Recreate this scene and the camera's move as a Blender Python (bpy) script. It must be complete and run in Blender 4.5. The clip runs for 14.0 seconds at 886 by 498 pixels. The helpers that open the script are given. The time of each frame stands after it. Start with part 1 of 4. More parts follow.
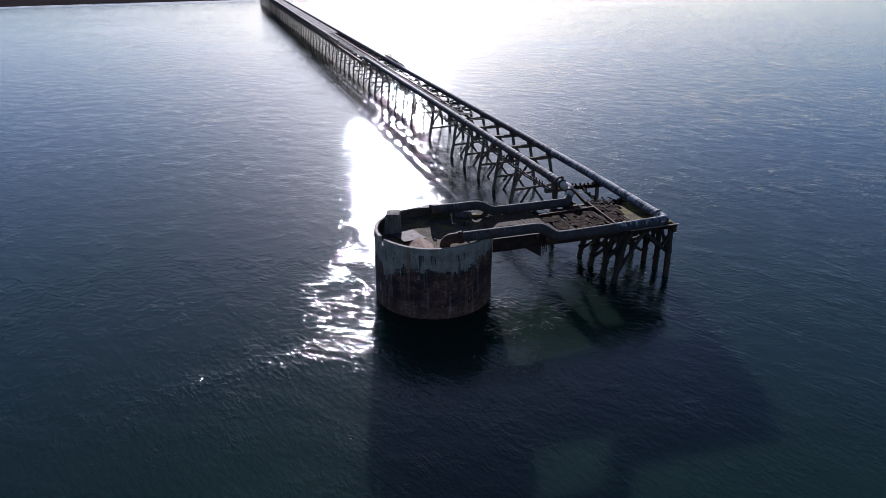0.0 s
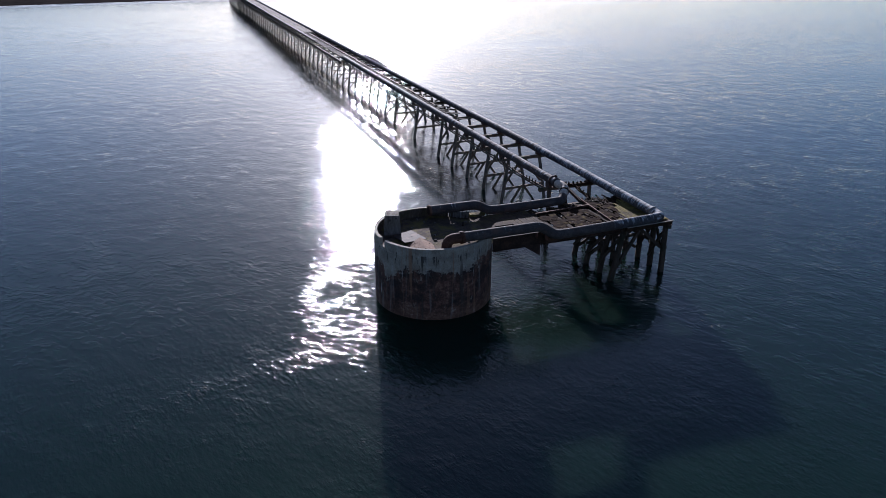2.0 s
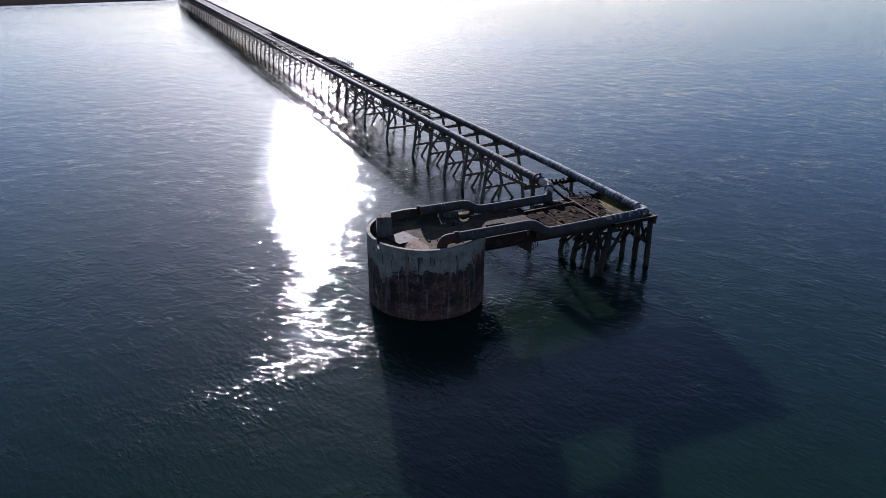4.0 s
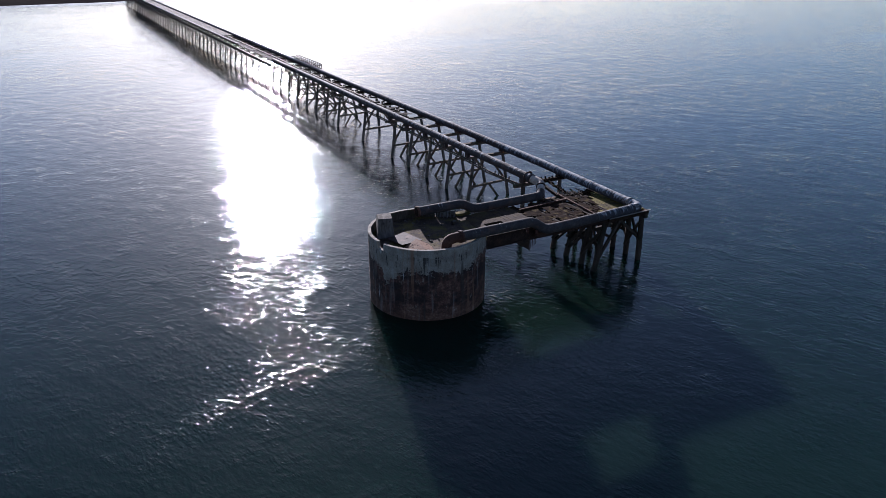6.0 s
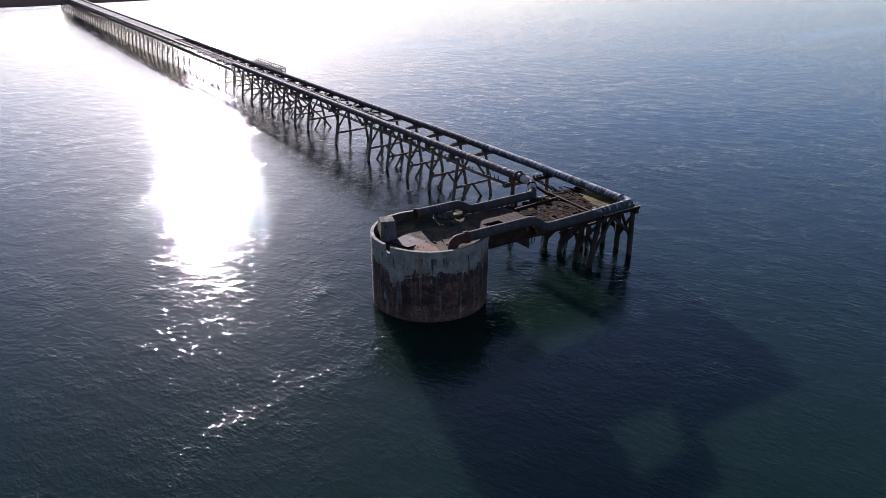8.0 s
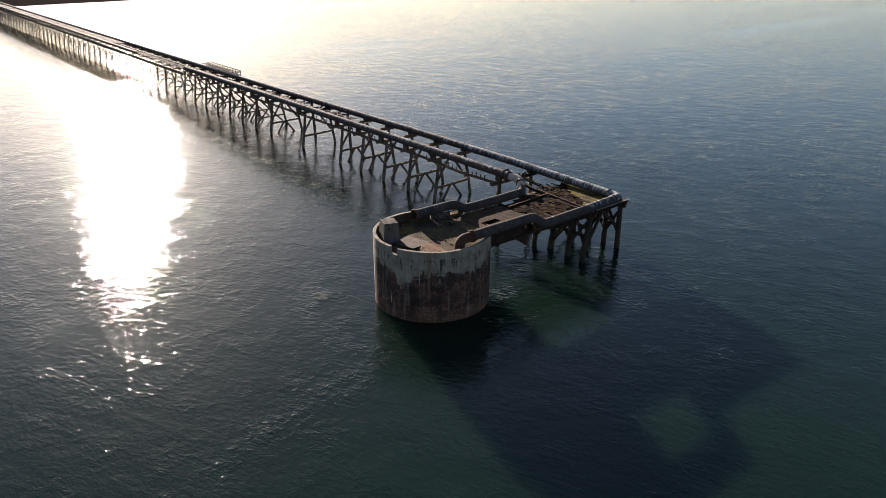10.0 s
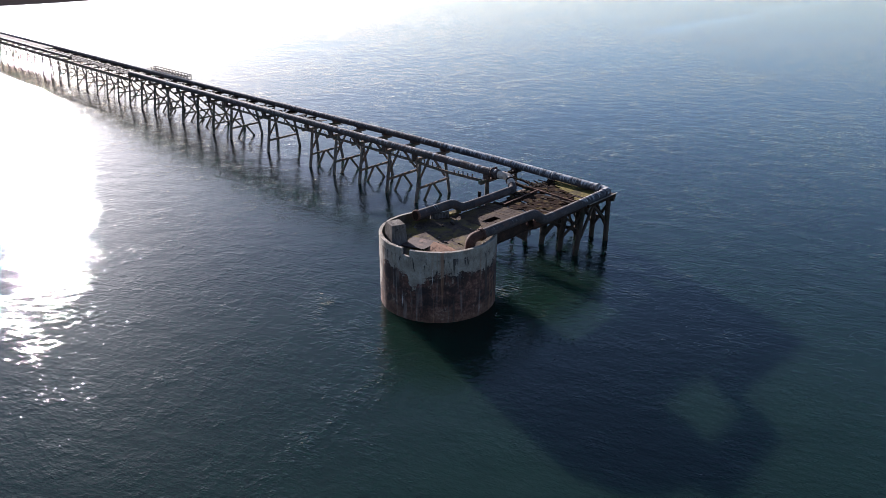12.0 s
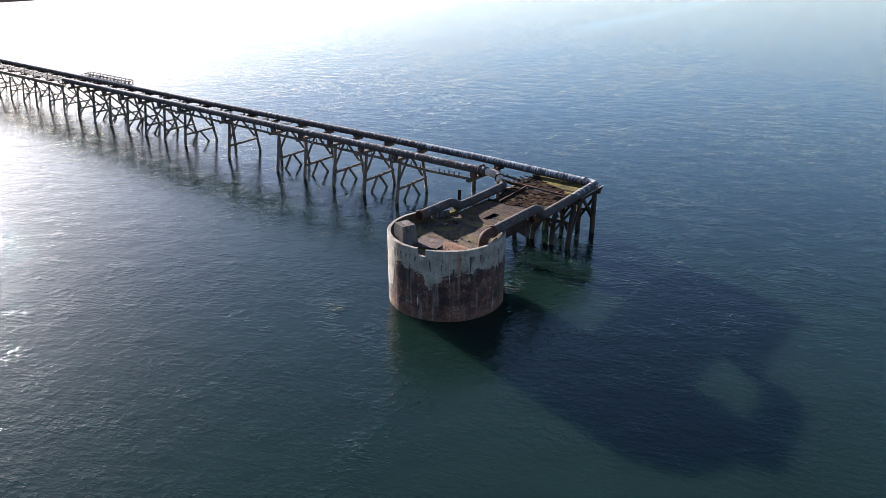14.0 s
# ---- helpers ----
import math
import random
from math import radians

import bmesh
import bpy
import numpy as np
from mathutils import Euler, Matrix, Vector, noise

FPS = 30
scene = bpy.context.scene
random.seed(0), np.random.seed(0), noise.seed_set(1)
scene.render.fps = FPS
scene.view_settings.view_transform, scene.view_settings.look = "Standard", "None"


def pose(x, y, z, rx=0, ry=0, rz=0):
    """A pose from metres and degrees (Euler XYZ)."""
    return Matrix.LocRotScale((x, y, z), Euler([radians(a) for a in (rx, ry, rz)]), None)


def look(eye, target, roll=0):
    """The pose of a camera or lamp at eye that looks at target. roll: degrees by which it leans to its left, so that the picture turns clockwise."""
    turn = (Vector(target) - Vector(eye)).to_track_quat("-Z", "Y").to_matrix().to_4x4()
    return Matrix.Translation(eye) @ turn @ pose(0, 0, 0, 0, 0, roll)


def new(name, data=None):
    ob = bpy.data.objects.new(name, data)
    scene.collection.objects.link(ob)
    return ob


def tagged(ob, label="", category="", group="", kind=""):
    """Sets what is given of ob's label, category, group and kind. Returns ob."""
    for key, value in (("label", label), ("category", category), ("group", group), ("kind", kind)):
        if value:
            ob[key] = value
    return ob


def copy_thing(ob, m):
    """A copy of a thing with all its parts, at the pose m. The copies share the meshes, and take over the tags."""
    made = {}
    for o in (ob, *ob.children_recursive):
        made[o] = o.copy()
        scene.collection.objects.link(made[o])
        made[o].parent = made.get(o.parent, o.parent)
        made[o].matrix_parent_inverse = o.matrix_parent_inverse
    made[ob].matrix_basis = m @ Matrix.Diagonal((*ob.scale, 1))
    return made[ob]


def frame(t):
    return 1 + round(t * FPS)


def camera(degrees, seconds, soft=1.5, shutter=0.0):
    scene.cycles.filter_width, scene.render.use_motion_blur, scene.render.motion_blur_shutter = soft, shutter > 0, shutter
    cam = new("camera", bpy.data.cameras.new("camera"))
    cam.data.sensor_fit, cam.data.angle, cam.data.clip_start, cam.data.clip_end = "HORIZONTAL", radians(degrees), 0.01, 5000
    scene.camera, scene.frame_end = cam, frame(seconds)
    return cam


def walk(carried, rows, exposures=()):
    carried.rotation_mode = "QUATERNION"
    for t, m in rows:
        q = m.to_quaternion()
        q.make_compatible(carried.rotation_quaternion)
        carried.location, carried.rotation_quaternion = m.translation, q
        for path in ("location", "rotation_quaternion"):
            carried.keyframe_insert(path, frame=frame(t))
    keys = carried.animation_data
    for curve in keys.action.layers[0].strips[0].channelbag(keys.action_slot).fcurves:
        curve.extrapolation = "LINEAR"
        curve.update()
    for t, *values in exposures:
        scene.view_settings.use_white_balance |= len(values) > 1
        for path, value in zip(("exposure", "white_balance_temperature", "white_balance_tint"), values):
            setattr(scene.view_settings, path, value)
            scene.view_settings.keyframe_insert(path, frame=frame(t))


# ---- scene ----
cam = camera(63.9, 14.0, soft=0.7)
# seconds, eye, tilt and heading of the drone's camera; it circles the caisson
PATH = [
    (0, (-16.88, -53.38, 28.00), 66.89, -18.28),
    (0.5, (-17.37, -53.18, 28.04), 66.85, -18.95),
    (1, (-17.92, -52.97, 28.07), 66.81, -19.52),
    (1.5, (-18.51, -52.75, 28.09), 66.79, -20.09),
    (2, (-19.15, -52.52, 28.12), 66.80, -20.79),
    (2.5, (-19.84, -52.26, 28.14), 66.76, -21.44),
    (3, (-20.58, -51.98, 28.16), 66.77, -22.17),
    (3.5, (-21.36, -51.67, 28.18), 66.79, -23.20),
    (4, (-22.19, -51.33, 28.19), 66.79, -24.77),
    (6.5, (-26.87, -49.11, 28.23), 66.81, -29.89),
    (7, (-27.90, -48.54, 28.23), 66.84, -31.18),
    (7.5, (-28.97, -47.92, 28.23), 66.90, -32.37),
    (8, (-30.06, -47.24, 28.22), 66.94, -33.54),
    (10.5, (-35.85, -42.96, 28.17), 67.02, -40.62),
    (11, (-37.06, -41.90, 28.15), 67.05, -42.11),
    (11.5, (-38.29, -40.77, 28.13), 67.07, -43.66),
    (12, (-39.52, -39.56, 28.10), 67.06, -45.31),
    (12.5, (-40.77, -38.27, 28.08), 67.07, -46.97),
    (13, (-42.02, -36.90, 28.05), 67.07, -48.67),
    (13.5, (-43.28, -35.44, 28.02), 67.07, -50.44),
    (14, (-44.54, -33.89, 27.99), 67.09, -52.34),
]
walk(cam, [(t, pose(*eye, tilt, -0.22, turn)) for t, eye, tilt, turn in PATH],
     exposures=[(0.0, 1.12, 5500, 20), (4.0, 1.16, 5500, 20), (6.5, 1.3, 5600, 22), (8.0, 1.48, 5800, 25), (10.5, 1.6, 7100, 15), (11.3, 1.76, 6150, 16), (12.5, 2.02, 5950, 20), (14.0, 2.3, 6000, 16)])

# ---- light ----
SUN_BEARING, SUN_HEIGHT = 14.8, 15.0
world = bpy.data.worlds.new("sky")
scene.world = world
world.use_nodes = True
sky = world.node_tree.nodes.new("ShaderNodeTexSky")
sky.sky_type, sky.sun_disc = "NISHITA", False
sky.sun_elevation, sky.sun_rotation = radians(SUN_HEIGHT), radians(SUN_BEARING)
sky.dust_density, sky.air_density, sky.ozone_density = 0.5, 0.8, 2.0
world.node_tree.links.new(sky.outputs[0], world.node_tree.nodes["Background"].inputs[0])
world.node_tree.nodes["Background"].inputs[1].default_value = 0.061
sun = new("sun", bpy.data.lights.new("sun", "SUN"))
sun.data.energy, sun.data.angle, sun.data.color = 5.0, radians(0.5), (1.0, 0.93, 0.84)
b, h = radians(SUN_BEARING), radians(SUN_HEIGHT)
sun.matrix_world = look((math.sin(b) * math.cos(h) * 100, math.cos(b) * math.cos(h) * 100, math.sin(h) * 100), (0, 0, 0))


# ---- materials ----
def nodes_of(name):
    m = bpy.data.materials.new(name)
    m.use_nodes = True
    return m, m.node_tree.nodes, m.node_tree.links, m.node_tree.nodes["Principled BSDF"]


def noise_tex(nodes, links, vec, scale, detail=6.0, rough=0.6, stretch=None):
    n = nodes.new("ShaderNodeTexNoise")
    n.inputs["Scale"].default_value, n.inputs["Detail"].default_value, n.inputs["Roughness"].default_value = scale, detail, rough
    if stretch:
        mp = nodes.new("ShaderNodeMapping")
        mp.inputs["Scale"].default_value = stretch
        links.new(vec, mp.inputs["Vector"])
        vec = mp.outputs[0]
    links.new(vec, n.inputs["Vector"])
    return n.outputs["Fac"]


def ramp(nodes, links, fac, stops):
    r = nodes.new("ShaderNodeValToRGB")
    e = r.color_ramp.elements
    while len(e) < len(stops):
        e.new(0.5)
    for k, (p, c) in zip(e, stops):
        k.position, k.color = p, (*c, 1) if len(c) == 3 else c
    links.new(fac, r.inputs[0])
    return r.outputs[0]


def mathn(nodes, links, op, a, b=0.0, c=None):
    n = nodes.new("ShaderNodeMath")
    n.operation = op
    for i, v in enumerate((a, b) if c is None else (a, b, c)):
        if isinstance(v, (int, float)):
            n.inputs[i].default_value = v
        else:
            links.new(v, n.inputs[i])
    return n.outputs[0]


def mixc(nodes, links, fac, a, b):
    n = nodes.new("ShaderNodeMix")
    n.data_type = "RGBA"
    for key, v in ((0, fac), (6, a), (7, b)):
        if isinstance(v, (int, float)):
            n.inputs[key].default_value = v
        elif isinstance(v, tuple):
            n.inputs[key].default_value = (*v, 1)
        else:
            links.new(v, n.inputs[key])
    return n.outputs[2]


def bumped(nodes, links, bsdf, height, strength, distance):
    bp = nodes.new("ShaderNodeBump")
    bp.inputs["Strength"].default_value, bp.inputs["Distance"].default_value = strength, distance
    links.new(height, bp.inputs["Height"])
    links.new(bp.outputs[0], bsdf.inputs["Normal"])


def coords(nodes, links, shift=True):
    """Object coordinates, moved for each object by its own random number."""
    tc = nodes.new("ShaderNodeTexCoord")
    if not shift:
        return tc.outputs["Object"]
    oi = nodes.new("ShaderNodeObjectInfo")
    sc = nodes.new("ShaderNodeVectorMath")
    sc.operation = "MULTIPLY_ADD"
    links.new(oi.outputs["Random"], sc.inputs[0])
    sc.inputs[1].default_value = (37.0, 19.0, 53.0)
    links.new(tc.outputs["Object"], sc.inputs[2])
    return sc.outputs[0]


def worn(name, stops, scale=3.0, rough=0.85, metal=0.0, bump=0.02, spots=None, spot_scale=1.2, spot_edge=(0.52, 0.62), stretch=None):
    """A weathered surface: coarse and fine noise through a ramp, and patches of another colour."""
    m, nd, ln, bs = nodes_of(name)
    v = coords(nd, ln)
    big = noise_tex(nd, ln, v, scale, 8, 0.65, stretch)
    fine = noise_tex(nd, ln, v, scale * 6, 8, 0.75, stretch)
    f = mathn(nd, ln, "MULTIPLY_ADD", fine, 0.8, mathn(nd, ln, "MULTIPLY_ADD", big, 0.8, -0.3))
    col = ramp(nd, ln, f, stops)
    if spots:
        sp = noise_tex(nd, ln, coords(nd, ln, False), spot_scale, 8, 0.7)
        k = ramp(nd, ln, sp, [(spot_edge[0], (0, 0, 0)), (spot_edge[1], (1, 1, 1))])
        col = mixc(nd, ln, k, col, spots)
    ln.new(col, bs.inputs["Base Color"])
    bs.inputs["Roughness"].default_value, bs.inputs["Metallic"].default_value = rough, metal
    bs.inputs["Specular IOR Level"].default_value = 0.12
    bumped(nd, ln, bs, f, 0.6, bump)
    return m


TIMBER = worn("weathered_timber", [(0.25, (0.0495, 0.0306, 0.0199)), (0.5, (0.1188, 0.0765, 0.0499)), (0.75, (0.2178, 0.1487, 0.0997))], 1.6, 0.9, 0, 0.03, (0.05, 0.055, 0.03), 0.8, stretch=(1, 1, 0.25))
PILE = worn("sea_worn_pile", [(0.25, (0.0450, 0.0330, 0.0248)), (0.5, (0.1200, 0.0900, 0.0675)), (0.78, (0.2175, 0.1725, 0.1350))], 1.8, 0.85, 0, 0.03, (0.0263, 0.0300, 0.0165), 0.6, stretch=(1, 1, 0.2))
PLANK = worn("grey_plank", [(0.25, (0.0117, 0.0057, 0.0038)), (0.45, (0.0293, 0.0156, 0.0098)), (0.6, (0.0508, 0.0287, 0.0174)), (0.78, (0.0831, 0.0492, 0.0304))], 2.6, 0.92, 0, 0.02, (0.0645, 0.0410, 0.0167), 0.8, (0.48, 0.56), stretch=(1, 0.35, 1))
CHAR = worn("rotten_plank", [(0.25, (0.0084, 0.0038, 0.0021)), (0.5, (0.0185, 0.0087, 0.0045)), (0.8, (0.0462, 0.0231, 0.0119))], 2.2, 0.95, 0, 0.03, (0.0315, 0.0252, 0.0112), 0.9, (0.56, 0.66))
MOSS = worn("mossy_deck", [(0.25, (0.0353, 0.0232, 0.0057)), (0.42, (0.0857, 0.0610, 0.0133)), (0.58, (0.1361, 0.1045, 0.0227)), (0.78, (0.2016, 0.1646, 0.0536))], 1.3, 0.95, 0, 0.03, (0.0504, 0.0368, 0.0139), 0.6, (0.53, 0.60))
RUST = worn("rusted_steel", [(0.25, (0.035, 0.015, 0.010)), (0.5, (0.098, 0.045, 0.028)), (0.8, (0.189, 0.105, 0.070))], 2.0, 0.8, 0.2, 0.01, (0.06, 0.045, 0.04), 0.7)
DARK_RUST = worn("dark_rusted_girder", [(0.25, (0.025, 0.016, 0.013)), (0.5, (0.065, 0.04, 0.03)), (0.8, (0.14, 0.085, 0.06))], 1.8, 0.85, 0.1, 0.015)
PINK_RUST = worn("flaking_rusted_plate", [(0.25, (0.0642, 0.0255, 0.0120)), (0.5, (0.1606, 0.0777, 0.0414)), (0.8, (0.2412, 0.1500, 0.0896))], 1.5, 0.8, 0.0, 0.01, (0.1435, 0.0684, 0.0365), 1.1)
GIRDER = worn("tarred_rusty_girder", [(0.25, (0.010, 0.0065, 0.005)), (0.5, (0.024, 0.014, 0.010)), (0.8, (0.07, 0.04, 0.027))], 1.4, 0.85, 0.0, 0.02, (0.05, 0.026, 0.016), 0.9, (0.55, 0.66))
GREY_PLATE = worn("grey_sheet", [(0.25, (0.0281, 0.0156, 0.0114)), (0.5, (0.0499, 0.0312, 0.0245)), (0.8, (0.0842, 0.0624, 0.0515))], 1.1, 0.8, 0.0, 0.01, (0.1, 0.055, 0.04), 0.8)
FLOOR_DIRT = worn("dirty_mossy_floor", [(0.25, (0.012, 0.008, 0.006)), (0.40, (0.034, 0.022, 0.016)), (0.56, (0.064, 0.042, 0.029)), (0.8, (0.125, 0.090, 0.060))], 1.5, 0.95, 0, 0.04, (0.100, 0.074, 0.020), 0.55, (0.47, 0.60))
CONCRETE = worn("block_concrete", [(0.25, (0.0245, 0.0177, 0.0136)), (0.45, (0.0770, 0.0612, 0.0490)), (0.6, (0.1330, 0.1122, 0.0952)), (0.8, (0.2100, 0.1836, 0.1598))], 1.6, 0.9, 0, 0.03, (0.0350, 0.0258, 0.0204), 1.4, (0.57, 0.63), stretch=(0.9100, 0.8840, 0.1360))
# inner wall: its stains, and the shade it stands in, put into one dark colour
LINING = worn("stained_shaded_concrete", [(0.25, (0.0259, 0.0187, 0.0120)), (0.5, (0.0634, 0.0475, 0.0338)), (0.8, (0.1267, 0.1008, 0.0750))], 1.2, 0.9, 0, 0.02, (0.0504, 0.0432, 0.0225), 0.8, stretch=(1, 1, 0.3))
DARK_PILE = worn("dark_pile", [(0.25, (0.0162, 0.0108, 0.0072)), (0.5, (0.0396, 0.0270, 0.0189)), (0.78, (0.0810, 0.0576, 0.0423))], 1.8, 0.8, 0, 0.03, (0.0198, 0.0171, 0.0108), 0.7, stretch=(1, 1, 0.2))
# crumbled concrete; the warm sunlight on it is put into the tan colour
ERODED_SUNLIT = worn("crumbled_sunlit_concrete", [(0.25, (0.10, 0.06, 0.03)), (0.5, (0.24, 0.16, 0.085)), (0.8, (0.42, 0.33, 0.22))], 3.0, 0.95, 0, 0.05)
ROT = worn("black_rotten_wood", [(0.25, (0.0050, 0.0027, 0.0020)), (0.48, (0.0130, 0.0061, 0.0040)), (0.6, (0.0288, 0.0143, 0.0079)), (0.8, (0.0612, 0.0374, 0.0198))], 3.2, 0.97, 0, 0.03, (0.0684, 0.0476, 0.0185), 1.3, (0.54, 0.62), stretch=(1.6, 0.5, 1))
ROT.node_tree.nodes["Principled BSDF"].inputs["Specular IOR Level"].default_value = 0.02
SAND = worn("wet_beach", [(0.25, (0.0210, 0.0175, 0.0158)), (0.5, (0.0385, 0.0315, 0.0280)), (0.8, (0.0560, 0.0455, 0.0385))], 0.05, 0.8, 0, 0.1)
SAND.node_tree.nodes["Principled BSDF"].inputs["Specular IOR Level"].default_value = 0.0
FOAM = worn("surf_foam", [(0.25, (0.5, 0.5, 0.5)), (0.6, (0.8, 0.8, 0.8))], 0.2, 0.8, 0, 0.05)


def pipe_material(name, guano, stretch, warm=1.0):
    """Dark wrapped steel with rust and, on the upper side, white droppings that run down round it in streaks."""
    m, nd, ln, bs = nodes_of(name)
    v = coords(nd, ln)
    big = noise_tex(nd, ln, v, 1.3, 8, 0.65)
    fine = noise_tex(nd, ln, v, 12, 4, 0.6)
    f = mathn(nd, ln, "MULTIPLY_ADD", fine, 0.4, mathn(nd, ln, "MULTIPLY", big, 0.6))
    col = ramp(nd, ln, f, [(0.25, (0.014, 0.012, 0.012)), (0.48, (0.035 * warm, 0.031, 0.032 / warm)), (0.75, (0.083 * warm, 0.077, 0.079 / warm))])
    rust = ramp(nd, ln, noise_tex(nd, ln, v, 0.9, 8, 0.7), [(0.53, (0, 0, 0)), (0.68, (0.8, 0.8, 0.8))])
    col = mixc(nd, ln, rust, col, (0.09, 0.05, 0.036))
    geo = nd.new("ShaderNodeNewGeometry")
    sp = nd.new("ShaderNodeSeparateXYZ")
    ln.new(geo.outputs["Normal"], sp.inputs[0])
    up = mathn(nd, ln, "MULTIPLY_ADD", sp.outputs["Z"], 0.13, noise_tex(nd, ln, v, 1.0, 6, 0.7, stretch))
    drop = ramp(nd, ln, up, [(0.66 - guano, (0, 0, 0)), (0.84 - guano, (0.8, 0.8, 0.8))])
    col = mixc(nd, ln, drop, col, (0.5, 0.48, 0.46))
    ln.new(col, bs.inputs["Base Color"])
    bs.inputs["Roughness"].default_value, bs.inputs["Specular IOR Level"].default_value = 0.85, 0.15
    bumped(nd, ln, bs, f, 0.6, 0.03)
    return m


PIPE = pipe_material("wrapped_pipe", -0.03, (5, 1.2, 1.2), 1.14)
PIPE_LONG = pipe_material("wrapped_jetty_pipe", -0.02, (1.2, 5, 1.2), 1.2)
PIPE_WHITE = pipe_material("stained_pipe", 0.14, (1.2, 5, 1.2))
PIPE_WHITE_X = pipe_material("stained_edge_pipe", 0.07, (5, 1.2, 1.2))
PIPE_GREY = pipe_material("lightly_stained_pipe", 0.07, (1.6, 4, 1.6), 1.2)
PALE_TIMBER = worn("bleached_timber", [(0.25, (0.10, 0.08, 0.065)), (0.5, (0.22, 0.185, 0.155)), (0.78, (0.36, 0.31, 0.27))], 1.8, 0.9, 0, 0.02, stretch=(1, 0.3, 1))
ELBOW_RUST = worn("red_brown_rust", [(0.25, (0.0221, 0.0093, 0.0059)), (0.5, (0.0553, 0.0238, 0.0153)), (0.8, (0.1020, 0.0544, 0.0357))], 2.2, 0.8, 0.0, 0.012)
COLLAR = worn("pale_coupling", [(0.25, (0.1650, 0.1189, 0.0840)), (0.5, (0.3750, 0.2972, 0.2310)), (0.8, (0.6000, 0.5075, 0.4200))], 1.5, 0.6, 0.0, 0.01, (0.13, 0.085, 0.06), 1.0)


def caisson_material():
    """Pale concrete above, a ragged dark band of old coating and weed below, rust streaks, a lighter rusty foot."""
    m, nd, ln, bs = nodes_of("caisson_concrete")
    v = coords(nd, ln, False)
    sp = nd.new("ShaderNodeSeparateXYZ")
    ln.new(v, sp.inputs[0])
    z = sp.outputs["Z"]
    big = noise_tex(nd, ln, v, 1.1, 8, 0.65)
    fine = noise_tex(nd, ln, v, 9, 5, 0.65)
    f = mathn(nd, ln, "MULTIPLY_ADD", fine, 0.35, mathn(nd, ln, "MULTIPLY", big, 0.65))
    grit = noise_tex(nd, ln, v, 1.6, 12, 0.74, (0.8, 0.8, 1.3))
    speck = noise_tex(nd, ln, v, 7.0, 8, 0.75)
    down = noise_tex(nd, ln, v, 2.2, 8, 0.7, (1, 1, 0.22))
    g2 = mathn(nd, ln, "MULTIPLY_ADD", down, 0.24, mathn(nd, ln, "MULTIPLY_ADD", speck, 0.24, mathn(nd, ln, "MULTIPLY", grit, 0.52)))
    pale = ramp(nd, ln, mathn(nd, ln, "MULTIPLY_ADD", speck, 0.3, mathn(nd, ln, "MULTIPLY", f, 0.7)), [(0.33, (0.0757, 0.0537, 0.0361)), (0.47, (0.1681, 0.1373, 0.1038)), (0.6, (0.2605, 0.2244, 0.1778)), (0.72, (0.3520, 0.3177, 0.2684))])
    dark = ramp(nd, ln, g2, [(0.36, (0.011, 0.008, 0.007)), (0.47, (0.041, 0.020, 0.014)), (0.53, (0.087, 0.040, 0.027)), (0.60, (0.157, 0.086, 0.057)), (0.66, (0.296, 0.258, 0.220))])
    foot = ramp(nd, ln, g2, [(0.34, (0.019, 0.010, 0.007)), (0.47, (0.066, 0.031, 0.019)), (0.55, (0.121, 0.062, 0.040)), (0.63, (0.230, 0.201, 0.172))])
    # height of the old coating's upper edge round the shell, by angle
    turn = mathn(nd, ln, "MULTIPLY_ADD", mathn(nd, ln, "ARCTAN2", sp.outputs["Y"], sp.outputs["X"]), -1 / math.tau, 0.5)
    # dip at 0.075 to 0.16: sunlight on the limb, put in as pale concrete
    line = ramp(nd, ln, turn, [(0, (0.71,) * 3), (0.03, (0.77,) * 3), (0.055, (0.72,) * 3), (0.075, (0.3,) * 3), (0.16, (0.25,) * 3), (0.25, (0.6,) * 3), (0.4, (0.6,) * 3), (0.61, (0.82,) * 3), (0.667, (0.77,) * 3), (0.728, (0.68,) * 3), (0.797, (0.72,) * 3), (0.867, (0.725,) * 3), (0.885, (0.68,) * 3), (0.905, (0.63,) * 3), (0.925, (0.56,) * 3), (0.942, (0.47,) * 3), (0.952, (0.52,) * 3), (0.957, (0.68,) * 3), (1.0, (0.71,) * 3)])
    edge = mathn(nd, ln, "MULTIPLY_ADD", line, 6.0, 0.5)
    edge = mathn(nd, ln, "MULTIPLY_ADD", grit, 3.4, mathn(nd, ln, "SUBTRACT", edge, 1.7))
    edge = mathn(nd, ln, "MULTIPLY_ADD", speck, 0.7, mathn(nd, ln, "SUBTRACT", edge, 0.35))
    low = ramp(nd, ln, mathn(nd, ln, "SUBTRACT", edge, z), [(0.49, (0, 0, 0)), (0.52, (1, 1, 1))])
    # blotches of black tar left on the coating, and bare patches where it has flaked away
    tar = noise_tex(nd, ln, v, 0.75, 8, 0.68)
    dark = mixc(nd, ln, ramp(nd, ln, tar, [(0.46, (0, 0, 0)), (0.56, (0.8, 0.8, 0.8))]), dark, (0.016, 0.011, 0.010))
    bare = noise_tex(nd, ln, v, 1.5, 10, 0.72, (1, 1, 0.55))
    dark = mixc(nd, ln, ramp(nd, ln, bare, [(0.60, (0, 0, 0)), (0.66, (0.8, 0.8, 0.8))]), dark, (0.2, 0.155, 0.12))
    col = mixc(nd, ln, low, pale, dark)
    fe = mathn(nd, ln, "MULTIPLY_ADD", noise_tex(nd, ln, v, 0.7, 8, 0.7), 5.0, -0.9)
